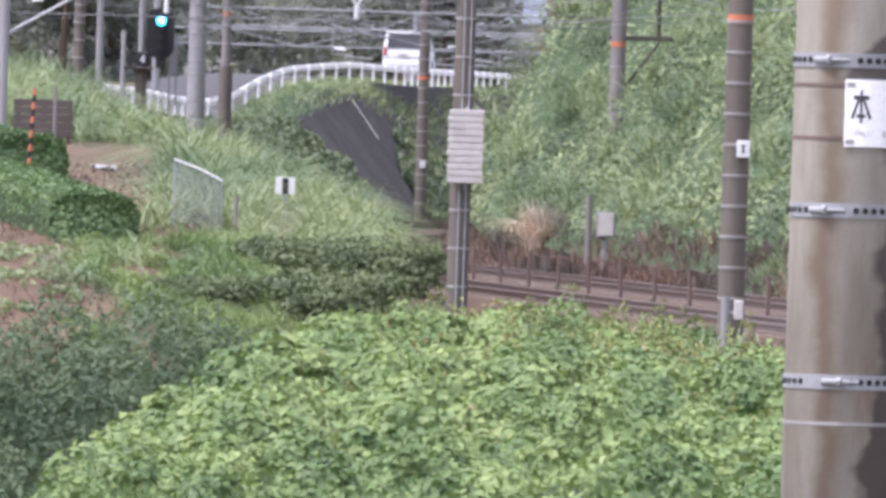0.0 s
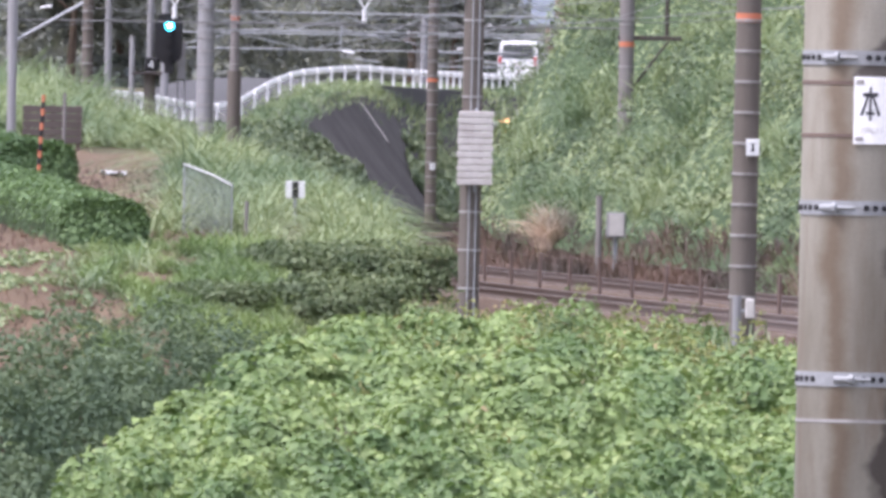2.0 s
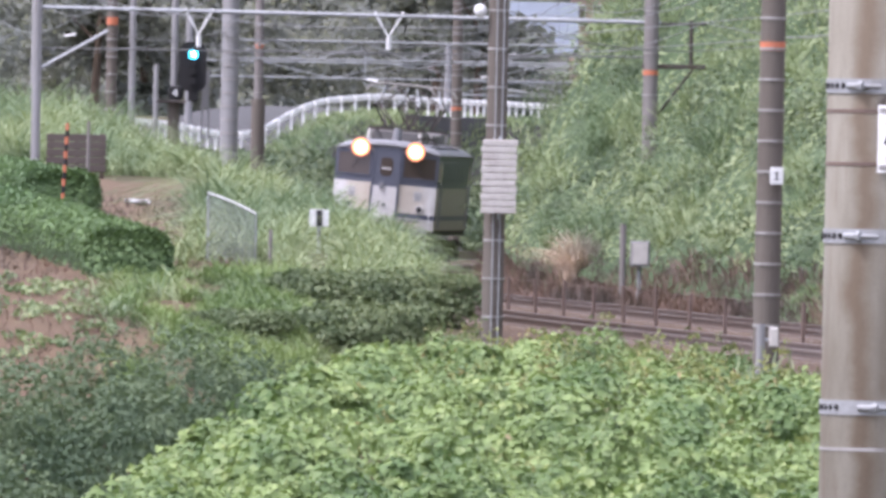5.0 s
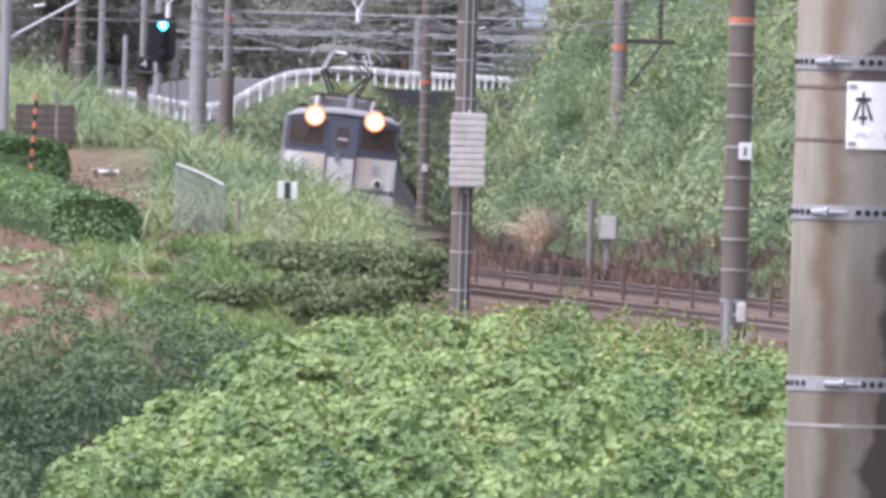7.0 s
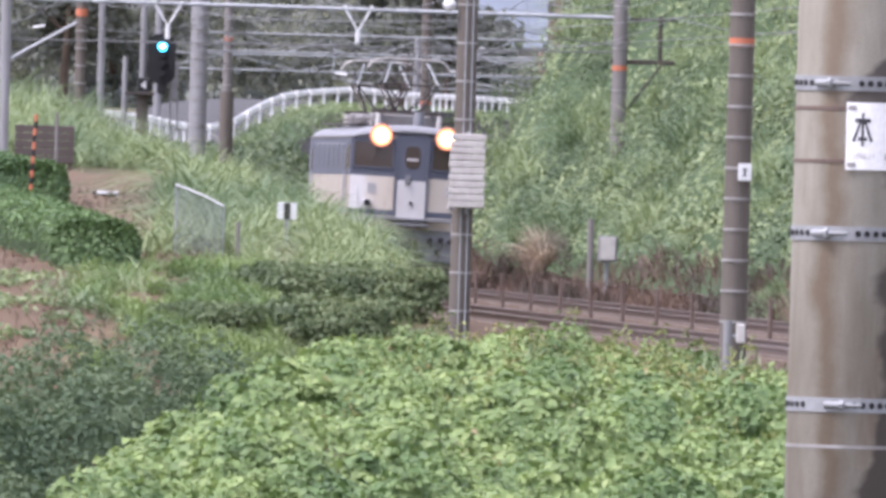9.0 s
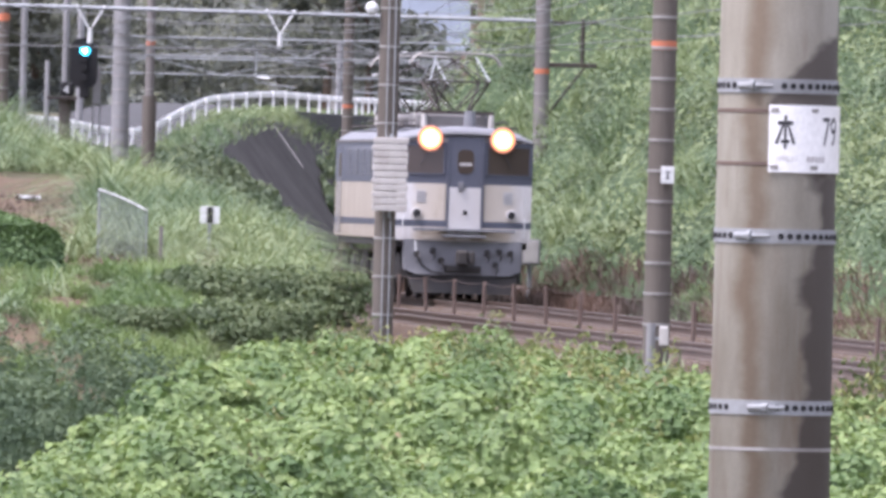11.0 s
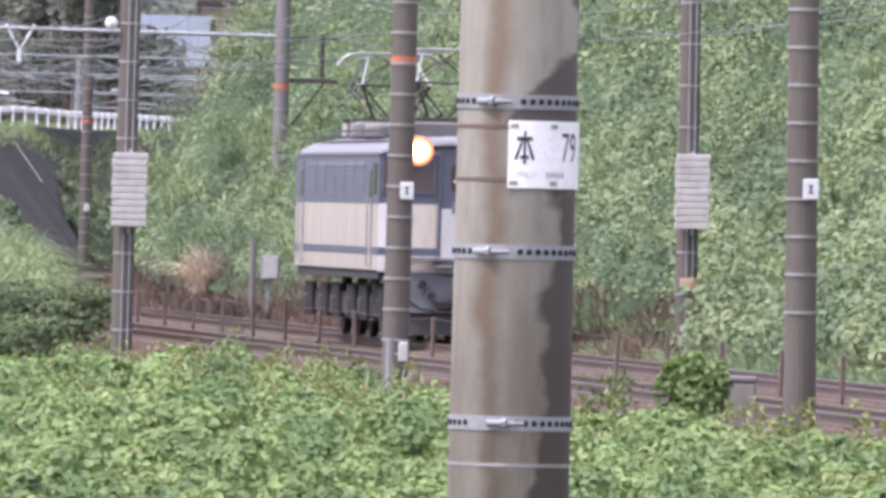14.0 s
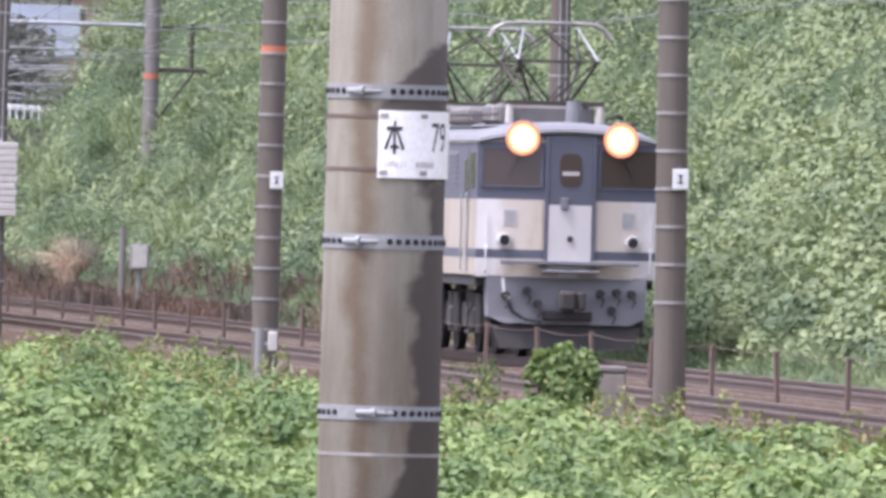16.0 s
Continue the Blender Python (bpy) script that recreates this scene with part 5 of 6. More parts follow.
def tree(x, y, z, h, w, n=2600, label="dark green broadleaf tree beyond the road"):
    t = thing("tree", label, "tree", pose(x, y, z), group="trees beyond the road")
    part("trunk", Shape().tube((0, 0, -0.5), (0.2, 0, h * 0.5), 0.22, 0.12, 8).tube((0.2, 0, h * 0.5), (0.6, 0.3, h * 0.85), 0.12, 0.04, 6).tube((0.1, 0, h * 0.4), (-w * 0.25, 0, h * 0.7), 0.09, 0.03, 6), BARK, t)
    m = 14
    c = np.stack([rng.uniform(-0.36, 0.36, m) * w, rng.uniform(-0.36, 0.36, m) * w, rng.uniform(0.22, 0.9, m) * h], 1)
    k = rng.integers(0, m, n)
    d = rng.normal(size=(n, 3))
    d /= np.linalg.norm(d, axis=1)[:, None]
    p = c[k] + d * (rng.random(n) ** 0.4)[:, None] * np.array((w * 0.22, w * 0.22, h * 0.16))
    part("crown", leaf_mesh("crown", p, rng.uniform(0.25, 0.6, n), HAZY_LEAF, up=0.35), HAZY_LEAF, t)


for i in range(26):
    tx = -30 + i * 2.3 + rng.uniform(-1, 1)
    tree(tx, (790 if 0 < tx < 14 else 660) + rng.uniform(-30, 60) + (i % 3) * 20, 5.3, rng.uniform(7, 11), rng.uniform(6, 8))
# thickets under the trees
_m = 230
_c = np.stack([rng.uniform(-24, 3, _m), rng.uniform(625, 700, _m), 4.6 + 6.0 * rng.random(_m) ** 1.4], 1)
_c[:, 1] += np.where(_c[:, 0] > -5, 75, 20)
_r = rng.uniform(0.9, 1.9, _m)[:, None] * np.array((1.0, 1.0, 0.85))
_q, _out, _k = domes(_c, _r, 130)
stuff("woodland_thicket", leaf_mesh("woodland_thicket", _q, rng.uniform(0.25, 0.5, len(_q)), HAZY_LEAF, up=0.6, face=_out), "thicket beyond the road with haze in its grey-green colour", "thicket")
# wooded hillside that closes the view, haze put into its colour
hill = Shape()
hill.sweep([(-260, -5), (-260, 26), (-60, 32), (0, 28), (80, 34), (260, 30), (260, -5)], [(Vector((0, 900, 0)), Vector((1, 0, 0)), Vector((0, 0, 1))), (Vector((0, 960, 0)), Vector((1, 0, 0)), Vector((0, 0, 1)))])
tagged(new("backdrop", hill.mesh("backdrop", worn("hazy_woods", (0.13, 0.16, 0.15), (0.08, 0.10, 0.095), 0.12, 0.95, fine=1.2, bump=0.8))), "distant wooded hillside", "hillside", kind="structure")


# ---- bare soil round the tea hedges ----
def build_soil():
    xs, ys = np.arange(-11, -3.2, 0.2), np.arange(238, 299, 0.5)
    gx, gy = np.meshgrid(xs, ys)
    fade = np.clip((-3.4 - gx) / 1.2, 0, 1)
    gz = land(gx, gy) + 0.06 * fade - 0.08 * (1 - fade) + 0.05 * waves(gx, gy * 0.5, 1.1, 5.0) + 0.03 * rng.random(gx.shape)
    w = len(xs)
    i = (np.arange(len(ys) - 1)[:, None] * w + np.arange(w - 1)).ravel()
    tagged(new("tea_field_soil", cloud_mesh("tea_field_soil", np.stack([gx, gy, gz], -1).reshape(-1, 3), np.stack([i, i + 1, i + w + 1, i + w], 1), DRY_SOIL)), "bare reddish-brown soil of the tea field", "soil", kind="structure")
    c = np.stack([rng.uniform(-6.0, -2.7, 1000), rng.uniform(242, 257, 1000), np.zeros(1000)], 1)
    c = c[waves(c[:, 0], c[:, 1] * 0.4, 2.6, 3.0) > -0.25 - 0.35 * (c[:, 0] + 4)]
    c[:, 2] = land(c[:, 0], c[:, 1])
    stuff("bank_foot_grass", tuft_mesh("bank_foot_grass", c, 34, 0.45, 0.025, FRESH_GRASS, 1.0, 0.1), "fresh green grass below the tea field", "grass")
    n = 9000
    y = 239 + 49 * rng.random(n) ** 1.6
    x = rng.uniform(-10, -4.0, n)
    q = np.stack([x, y, land(x, y) + 0.05], 1)
    stuff("cut_straw", blade_mesh("cut_straw", q, 0.22, 0.02, WITHERED, 1.0), "withered stalks and straw on the soil", "straw")
    n = 2500
    x, y = rng.uniform(-8.5, -5.8, n), rng.uniform(247, 256, n)
    k = waves(x, y, 2.4, 1.5) > 0.25
    q = np.stack([x[k], y[k], land(x[k], y[k]) + 0.1 + 0.1 * rng.random(k.sum())], 1)
    stuff("soil_weeds", leaf_mesh("soil_weeds", q, 0.12, GRASS, up=0.5), "low green weeds on the soil", "weeds")


build_soil()


# ---- concrete facing of the far cutting slope, with ivy ----
def build_facing():
    t = thing("slope_facing", "dark weathered concrete facing of the cutting slope", "retaining slope", kind="structure")
    for y0, y1 in ((543, 568.9), (569, 590.9), (591, 616.9), (617, 645)):
        ys = np.linspace(y0, y1, 24)
        s = Shape()
        v = []
        for y in ys:
            for k in range(12):
                o = float(np.interp(y, [550, 600, 650], [-13.7, -15.4, -16.6])) - k * 0.5
                x = float(line_x(y)) + o
                v.append((x, y, float(land(x, y)) + 0.2))
        v += [(x + 0.1, y, z - 0.5) for x, y, z in v]
        m, w = len(ys), 12
        f = [(i * w + j, i * w + j + 1, (i + 1) * w + j + 1, (i + 1) * w + j) for i in range(m - 1) for j in range(w - 1)]
        f += [tuple(a + m * w for a in reversed(q)) for q in f]
        f += [(j, j + m * w, j + 1 + m * w, j + 1) for j in range(w - 1)]
        part("concrete_panel", s.add(v, f), SLOPE_CONCRETE, t, "dark stained concrete panel")
    for y in (568.95,):
        s = Shape()
        p = [Vector((float(line_x(y)) + o, y, float(land(float(line_x(y)) + o, y)) + 0.15)) for o in np.arange(-17.2, -18.9, -0.5)]
        part("rib", s.path(p, 0.06, 6), WEIGHT, t, "pale concrete rib")
    n = 26000
    right = rng.random(n) < 0.5
    y = np.where(right, rng.uniform(567, 594, n), rng.uniform(495, 552, n))
    up = rng.random(n) ** 0.9
    reach = np.interp(y, [495, 525, 540, 552, 567, 575, 588, 594], [7.0, 7.0, 5.8, 2.2, 1.6, 2.9, 2.9, 1.5])
    x = line_x(y) + np.interp(y, [500, 550, 600], [-10.5, -13.7, -15.4]) - reach * up
    gap = waves(x, y * 0.3, 2.2, 2.2) > np.where(up > 0.75, 0.0, -0.75) - np.where(y < 545, 0.6, 0)
    x, y = x[gap], y[gap]
    q = np.stack([x, y, land(x, y) + 0.2 + (0.15 + 0.35 * billows(x, y * 0.3, 0.9, 2.0)) * rng.random(len(x)) ** 0.5], 1)
    stuff("slope_ivy", leaf_mesh("slope_ivy", q, rng.uniform(0.12, 0.26, len(x)), SLOPE_SHRUB, up=0.55, face=np.array((0.5, -0.4, 0.8))), "green creepers over the concrete facing", "vines")
    n = 9000
    e = np.array([tuple(p) for p in EDGE])
    k = rng.integers(0, len(e), n)
    q = e[k] + rng.normal(size=(n, 3)) * np.array((0.5, 1.2, 0.05)) + np.array((0.55, -0.3, -0.5))
    q[:, 2] = np.minimum(land(q[:, 0], q[:, 1]) + 0.1, e[k][:, 2])
    stuff("verge_grass", blade_mesh("verge_grass", q, 0.5, 0.05, GRASS, 0.8), "grass verge under the guard rail", "grass")
    n = 7000
    y = rng.uniform(541, 640, n)
    x = line_x(y) + np.interp(y, [500, 550, 600, 650], [-10.5, -13.7, -15.4, -16.6]) - 3.9 - 2.2 * rng.random(n)
    q = np.stack([x, y, land(x, y) + 0.15], 1)
    stuff("embankment_grass", blade_mesh("embankment_grass", q, 0.4, 0.045, GRASS, 0.9), "low grass along the top of the concrete facing", "grass")
    for x, y, z in ((-8.35, 543, 3.8),):
        solid("concrete_kerb", Shape().add([(x, y, z - 1.2), (x + 1.5, y + 1, z - 1.2), (x + 1.3, y + 1, z - 0.5), (x, y, z), (x, y + 1.5, z - 1.2), (x + 1.5, y + 2.5, z - 1.2), (x + 1.3, y + 2.5, z - 0.5), (x, y + 1.5, z)], [(0, 1, 2, 3), (4, 7, 6, 5), (0, 3, 7, 4), (1, 5, 6, 2), (3, 2, 6, 7), (0, 4, 5, 1)]), LIGHT_CONCRETE, "pale concrete end block below the guard rail", "concrete block")


build_facing()


# ---- signal and left-hand poles ----
SIGNAL_LIGHT = plain("signal_light", (0.1, 0.8, 0.85), 0.3, glow=3, glow_colour=(0.02, 0.55, 0.85))
SIGNAL_CORE = plain("signal_core", (0.7, 1.0, 1.0), 0.3, glow=14, glow_colour=(0.55, 0.95, 1.0))


def rounded_plate(w, h, depth, r):
    p = []
    for cx, cz, a0 in ((w - r, h - r, 0), (-w + r, h - r, 90), (-w + r, -h + r, 180), (w - r, -h + r, 270)):
        p += [(cx + r * math.cos(radians(a0 + a)), cz + r * math.sin(radians(a0 + a))) for a in (0, 22.5, 45, 67.5, 90)]
    k = len(p)
    return Shape().add([(x, 0, z) for x, z in p] + [(x, depth, z) for x, z in p], [tuple(range(k)), tuple(range(2 * k - 1, k - 1, -1))] + [(i, (i + 1) % k, k + (i + 1) % k, k + i) for i in range(k)])


def build_signal():
    s = thing("railway_signal", "black colour-light signal showing blue-green on a grey post", "railway signal", pose(-8.28, 440, 2.98))
    part("post", Shape().tube((-0.5, 0.3, -1.0), (-0.5, 0.3, 6.0), 0.11, 0.10, 14), PALE_MAST, s)
    part("lower_post", Shape().tube((-0.5, 0.1, -1.0), (-0.5, 0.1, 1.62), 0.17, 0.17, 14), MAST, s)
    part("platform", Shape().box(-1.0, -0.15, -0.3, 0.5, 1.62, 1.7, 0.01), DARK_IRON, s)
    head = part("head", rounded_plate(0.4, 0.72, 0.12, 0.3), BLACK, s, "black signal head with rounded ends")
    head.location = (0.03, 0, 2.68)
    part("lower_housing", Shape().box(-0.12, 0.16, 0, 0.2, -1.0, -0.66, 0.03), BLACK, head)
    for z in (-0.42, -0.12, 0.12):
        part("lens_hood", Shape().tube((0, 0, z), (0, -0.14, z), 0.1, 0.1, 14), BLACK, head)
    lit = part("lit_lens", Shape().tube((0.02, 0, 0.36), (0.02, -0.05, 0.36), 0.14, 0.14, 18), SIGNAL_LIGHT, head, "glowing blue-green lens")
    part("core", Shape().tube((0.02, -0.05, 0.36), (0.02, -0.056, 0.36), 0.05, 0.05, 14), SIGNAL_CORE, lit)
    box = part("number_box", Shape().box(-0.65, -0.25, -0.1, 0.15, 1.72, 2.12, 0.05), BLACK, s, "small dark box with a white figure")
    cu = bpy.data.curves.new("figure", "FONT")
    cu.body, cu.size, cu.extrude = "4", 0.34, 0.004
    me = bpy.data.meshes.new_from_object(bpy.data.objects.new("figure", cu))
    me.transform(Matrix.Translation((-0.55, -0.115, 1.8)) @ pose(0, 0, 0, 90, 0, 0))
    me.materials.clear()
    me.materials.append(WHITE)
    part("figure", me, WHITE, box)
    part("side_board", Shape().box(0.28, 0.52, 0.5, 0.55, 1.5, 2.6, 0.01).tube((0.3, 0.52, 0.6), (0.3, 0.52, 1.5), 0.03, 0.03, 8).tube((0.5, 0.52, 0.6), (0.5, 0.52, 1.5), 0.03, 0.03, 8), PALE_MAST, s, "pale board on two legs")


build_signal()


def slim_pole(label, x, y, z, h, r, material, ring=None):
    p = thing("slim_pole", label, "pole", pose(x, y, z))
    part("shaft", Shape().tube((0, 0, -0.8), (0, 0, h), r, r * 0.9, 14), material, p)
    if ring:
        part("orange_band", Shape().tube((0, 0, ring - 0.12), (0, 0, ring + 0.12), r + 0.01, r + 0.01, 14), ORANGE, p)
        for k in range(6):
            part("strap", Shape().tube((0, 0, 0.8 + k * 0.55), (0, 0, 0.85 + k * 0.55), r + 0.02, r + 0.02, 14), BAND, p)
    return p


slim_pole("dark mast with an orange ring beyond the bank", -11.55, 480, 3.2, 7, 0.18, MAST, 4.15)
slim_pole("pale grey pole beyond the bank", -10.9, 480, 3.2, 7, 0.12, PALE_MAST)
slim_pole("thin grey post in the grass", -10.1, 478, 3.2, 2.8, 0.09, PALE_MAST)
slim_pole("thin grey stake by the plank wall", -7.65, 300, 1.9, 1.6, 0.035, MAST_GREY)
edge_pole = slim_pole("pale steel pole with a slanting stay", -8.46, 292, 1.7, 8, 0.09, PALE_MAST)
part("stay", Shape().tube((0.05, 0, 2.75), (1.35, 0, 3.5), 0.035, 0.035, 8), GALV, edge_pole)


def build_bank_things():
    p = thing("striped_pole", "orange and black striped marker pole by the tea hedge", "marker pole", pose(-7.42, 273, 1.2))
    for i in range(14):
        a = 0.4 + i * 0.125
        part("stripe", Shape().tube((0.006 * i, 0, a), (0.006 * (i + 1), 0, a + 0.125), 0.032, 0.032, 10), ORANGE if i % 2 else BLACK, p)
    part("stake", Shape().tube((0, 0, -0.3), (0, 0, 0.42), 0.03, 0.03, 8), DARK_IRON, p)
    w = thing("plank_wall", "low brown plank wall behind the hedges", "plank wall", pose(-8.5, 301, 2.2))
    for k in range(5):
        part("plank", Shape().box(0, 1.18, 0.0, 0.05, 0.3 + k * 0.15, 0.44 + k * 0.15, 0.008), OLD_PLANK, w)
    for x in (0.1, 0.6, 1.1):
        part("post", Shape().box(x - 0.04, x + 0.04, 0.05, 0.13, -0.6, 1.05), RUST_POST, w)
    g = thing("net_screen", "grey net screen with a white top rail in the grass", "screen", pose(-4.6, 262, 0.55))
    s = Shape()
    for i in range(17):
        x = i * 0.05
        s.box(x, x + 0.014, 0, 0.006, -0.1, 1.6 - 0.4 * x)
    for k in range(28):
        z = -0.08 + k * 0.06
        x1 = 0.8 if z < 1.26 else max(0.02, (1.6 - z) / 0.4)
        s.box(0, min(0.8, x1), 0.006, 0.012, z, z + 0.014)
    part("net", s, MESH_PANEL, g, "fine grey net")
    part("top_rail", Shape().path([(-0.02, 0, 1.62), (0.45, 0, 1.45), (0.82, 0, 1.27)], 0.02, 8), WHITE, g, "white bent top rail")
    for x in (0.0, 0.82):
        part("post", Shape().tube((x, 0.03, -0.4), (x, 0.03, 1.6 - 0.4 * x), 0.02, 0.02, 8), GALV, g)
    part("brace_post", Shape().tube((1.06, 0, -0.9), (1.08, 0, 1.0), 0.035, 0.035, 8), MAST_GREY, g)
    d = thing("trackside_sign", "small white sign with a black bar in the grass", "sign", pose(-2.75, 267.5, 0.9))
    part("board", Shape().box(-0.17, 0.17, 0, 0.02, 0.7, 1.0, 0.006), WHITE, d)
    part("bar", Shape().box(-0.055, 0.06, -0.006, 0.001, 0.71, 0.99), BLACK, d)
    part("post", Shape().tube((0, 0.05, -0.4), (0, 0.05, 0.95), 0.03, 0.03, 8), GALV, d)
    c = thing("folded_sheet", "crumpled white sheet lying on the soil", "plastic sheet", pose(-6.6, 286, 1.9))
    v, f = [], []
    for i in range(9):
        for j in range(5):
            v.append((i * 0.06, j * 0.2, 0.06 + 0.07 * math.sin(i * 1.9 + j) * math.cos(j * 2.3 + i * 0.4)))
    f = [(i * 5 + j, (i + 1) * 5 + j, (i + 1) * 5 + j + 1, i * 5 + j + 1) for i in range(8) for j in range(4)]
    part("sheet", Shape().add(v, f), WHITE, c)


build_bank_things()


# ---- line-side things ----
def build_lineside():
    f = thing("low_fence", "low fence of rusty posts and sagging wire between the tracks", "fence")
    post = Shape().box(-0.028, 0.028, -0.028, 0.028, -0.35, 0.58, 0.006).mesh("post", RUST_POST)
    tops = []
    for y in np.arange(150, 345, 6.3):
        q = along(y, -1.9, 0)
        ob = new("post", post)
        ob.parent = f
        ob.matrix_basis = pose(q.x, q.y, q.z - 0.02 * (y % 3), 2 * math.sin(y), 2.5 * math.cos(y * 1.7), 20)
        tops.append(q + Vector((0, 0, 0.54)))
    for dz in (0.0,):
        pts = []
        for a, b in zip(tops[:-1], tops[1:]):
            pts += [a + (b - a) * k / 5 + Vector((0, 0, dz - 0.05 * math.sin(math.pi * k / 5))) for k in range(5)]
        part("wire", Shape().path(pts + [tops[-1] + Vector((0, 0, dz))], 0.005), RUST_POST, f, "thin sagging wire")
    b = thing("equipment_box", "pale grey trackside cabinet on a post", "cabinet", pose(3.56, 331, 0.6))
    part("cabinet", Shape().box(-0.2, 0.22, -0.15, 0.15, 0.08, 0.64, 0.02), PALE_MAST, b)
    part("door", Shape().box(-0.15, 0.18, -0.17, -0.15, 0.13, 0.6, 0.008), WEIGHT, b)
    part("leg", Shape().tube((0, 0, -0.9), (0, 0, 0.1), 0.05, 0.05, 8), GALV, b)
    part("post", Shape().tube((-0.36, 0, -0.8), (-0.36, 0, 1.0), 0.07, 0.07, 10), MAST_GREY, b)
    s = thing("marker_box", "white box and grey post at the mast's foot", "trackside box", pose(3.76, 200, -0.26))
    part("post", Shape().tube((0, 0, -0.3), (0, 0, 0.88), 0.062, 0.06, 12), PALE_MAST, s)
    part("box", Shape().box(0.11, 0.235, -0.06, 0.06, 0.58, 0.84, 0.015), WEIGHT, s)
    part("bracket", Shape().box(0.0, 0.12, -0.01, 0.03, 0.66, 0.7), GALV, s)
    c = thing("concrete_block", "weathered concrete footing beside the near track", "concrete block", pose(7.5, 182, -0.57))
    part("body", Shape().box(-0.3, 0.3, -0.3, 0.3, -0.2, 0.92, 0.03), worn("footing", (0.3, 0.28, 0.255), (0.17, 0.14, 0.12), 3, 0.9, stretch=(1, 1, 0.2)), c)
    part("cap", Shape().box(-0.31, 0.305, -0.305, 0.305, 0.92, 1.0, 0.02), MAST_GREY, c)
    w = thing("warning_plate", "small yellowed plate with unreadable lettering", "sign", pose(9.79, 255.7, 1.17))
    part("board", Shape().box(-0.15, 0.15, 0, 0.012, -0.1, 0.1, 0.004), worn("yellowed_plate", (0.55, 0.46, 0.30), (0.40, 0.32, 0.2), 9, 0.6), w)
    bars = Shape()
    for z in (0.04, -0.01, -0.06):
        bars.box(-0.11, 0.11, -0.005, 0.0005, z, z + 0.01)
    part("lettering", bars, RED_INK, w)
    part("bracket", Shape().box(-0.02, 0.02, 0.012, 0.1, -0.05, 0.05), GALV, w)
    t = thing("marker_post", "short white marker post at the slope's foot", "marker post", pose(1.15, 400, 0.4))
    part("post", Shape().box(-0.05, 0.05, -0.05, 0.05, -0.4, 0.35, 0.012), WHITE, t)
    part("cap", Shape().box(-0.06, 0.06, -0.06, 0.06, 0.35, 0.4, 0.01), LIGHT_CONCRETE, t)


build_lineside()
bush("green kudzu clump over a stump beside the footing", 6.9, 181, -0.5, 0.52, 1.05, 1000, KUDZU, 0.14)
bush("green vines hanging over the top of the stump", 7.12, 180.6, -0.15, 0.55, 0.72, 700, KUDZU, 0.13)
bush("yellowing weeds in front of the footing", 7.5, 179, -0.55, 0.9, 0.35, 900, DRY_GRASS, 0.08)


_n = 9000
_y = rng.uniform(172, 205, _n)
_x = line_x(_y) - 6.6 - 1.7 * rng.random(_n) ** 1.3
_p = np.stack([_x, _y, land(_x, _y) + 0.05 + 0.25 * rng.random(_n)], 1)
stuff("reddish_weeds", leaf_mesh("reddish_weeds", _p[:4500], rng.uniform(0.06, 0.12, 4500), WITHERED, up=0.4), "reddish dying weeds along the near track", "weeds")
stuff("track_weeds", leaf_mesh("track_weeds", _p[4500:], rng.uniform(0.06, 0.12, _n - 4500), WEED, up=0.4), "green weeds along the near track", "weeds")


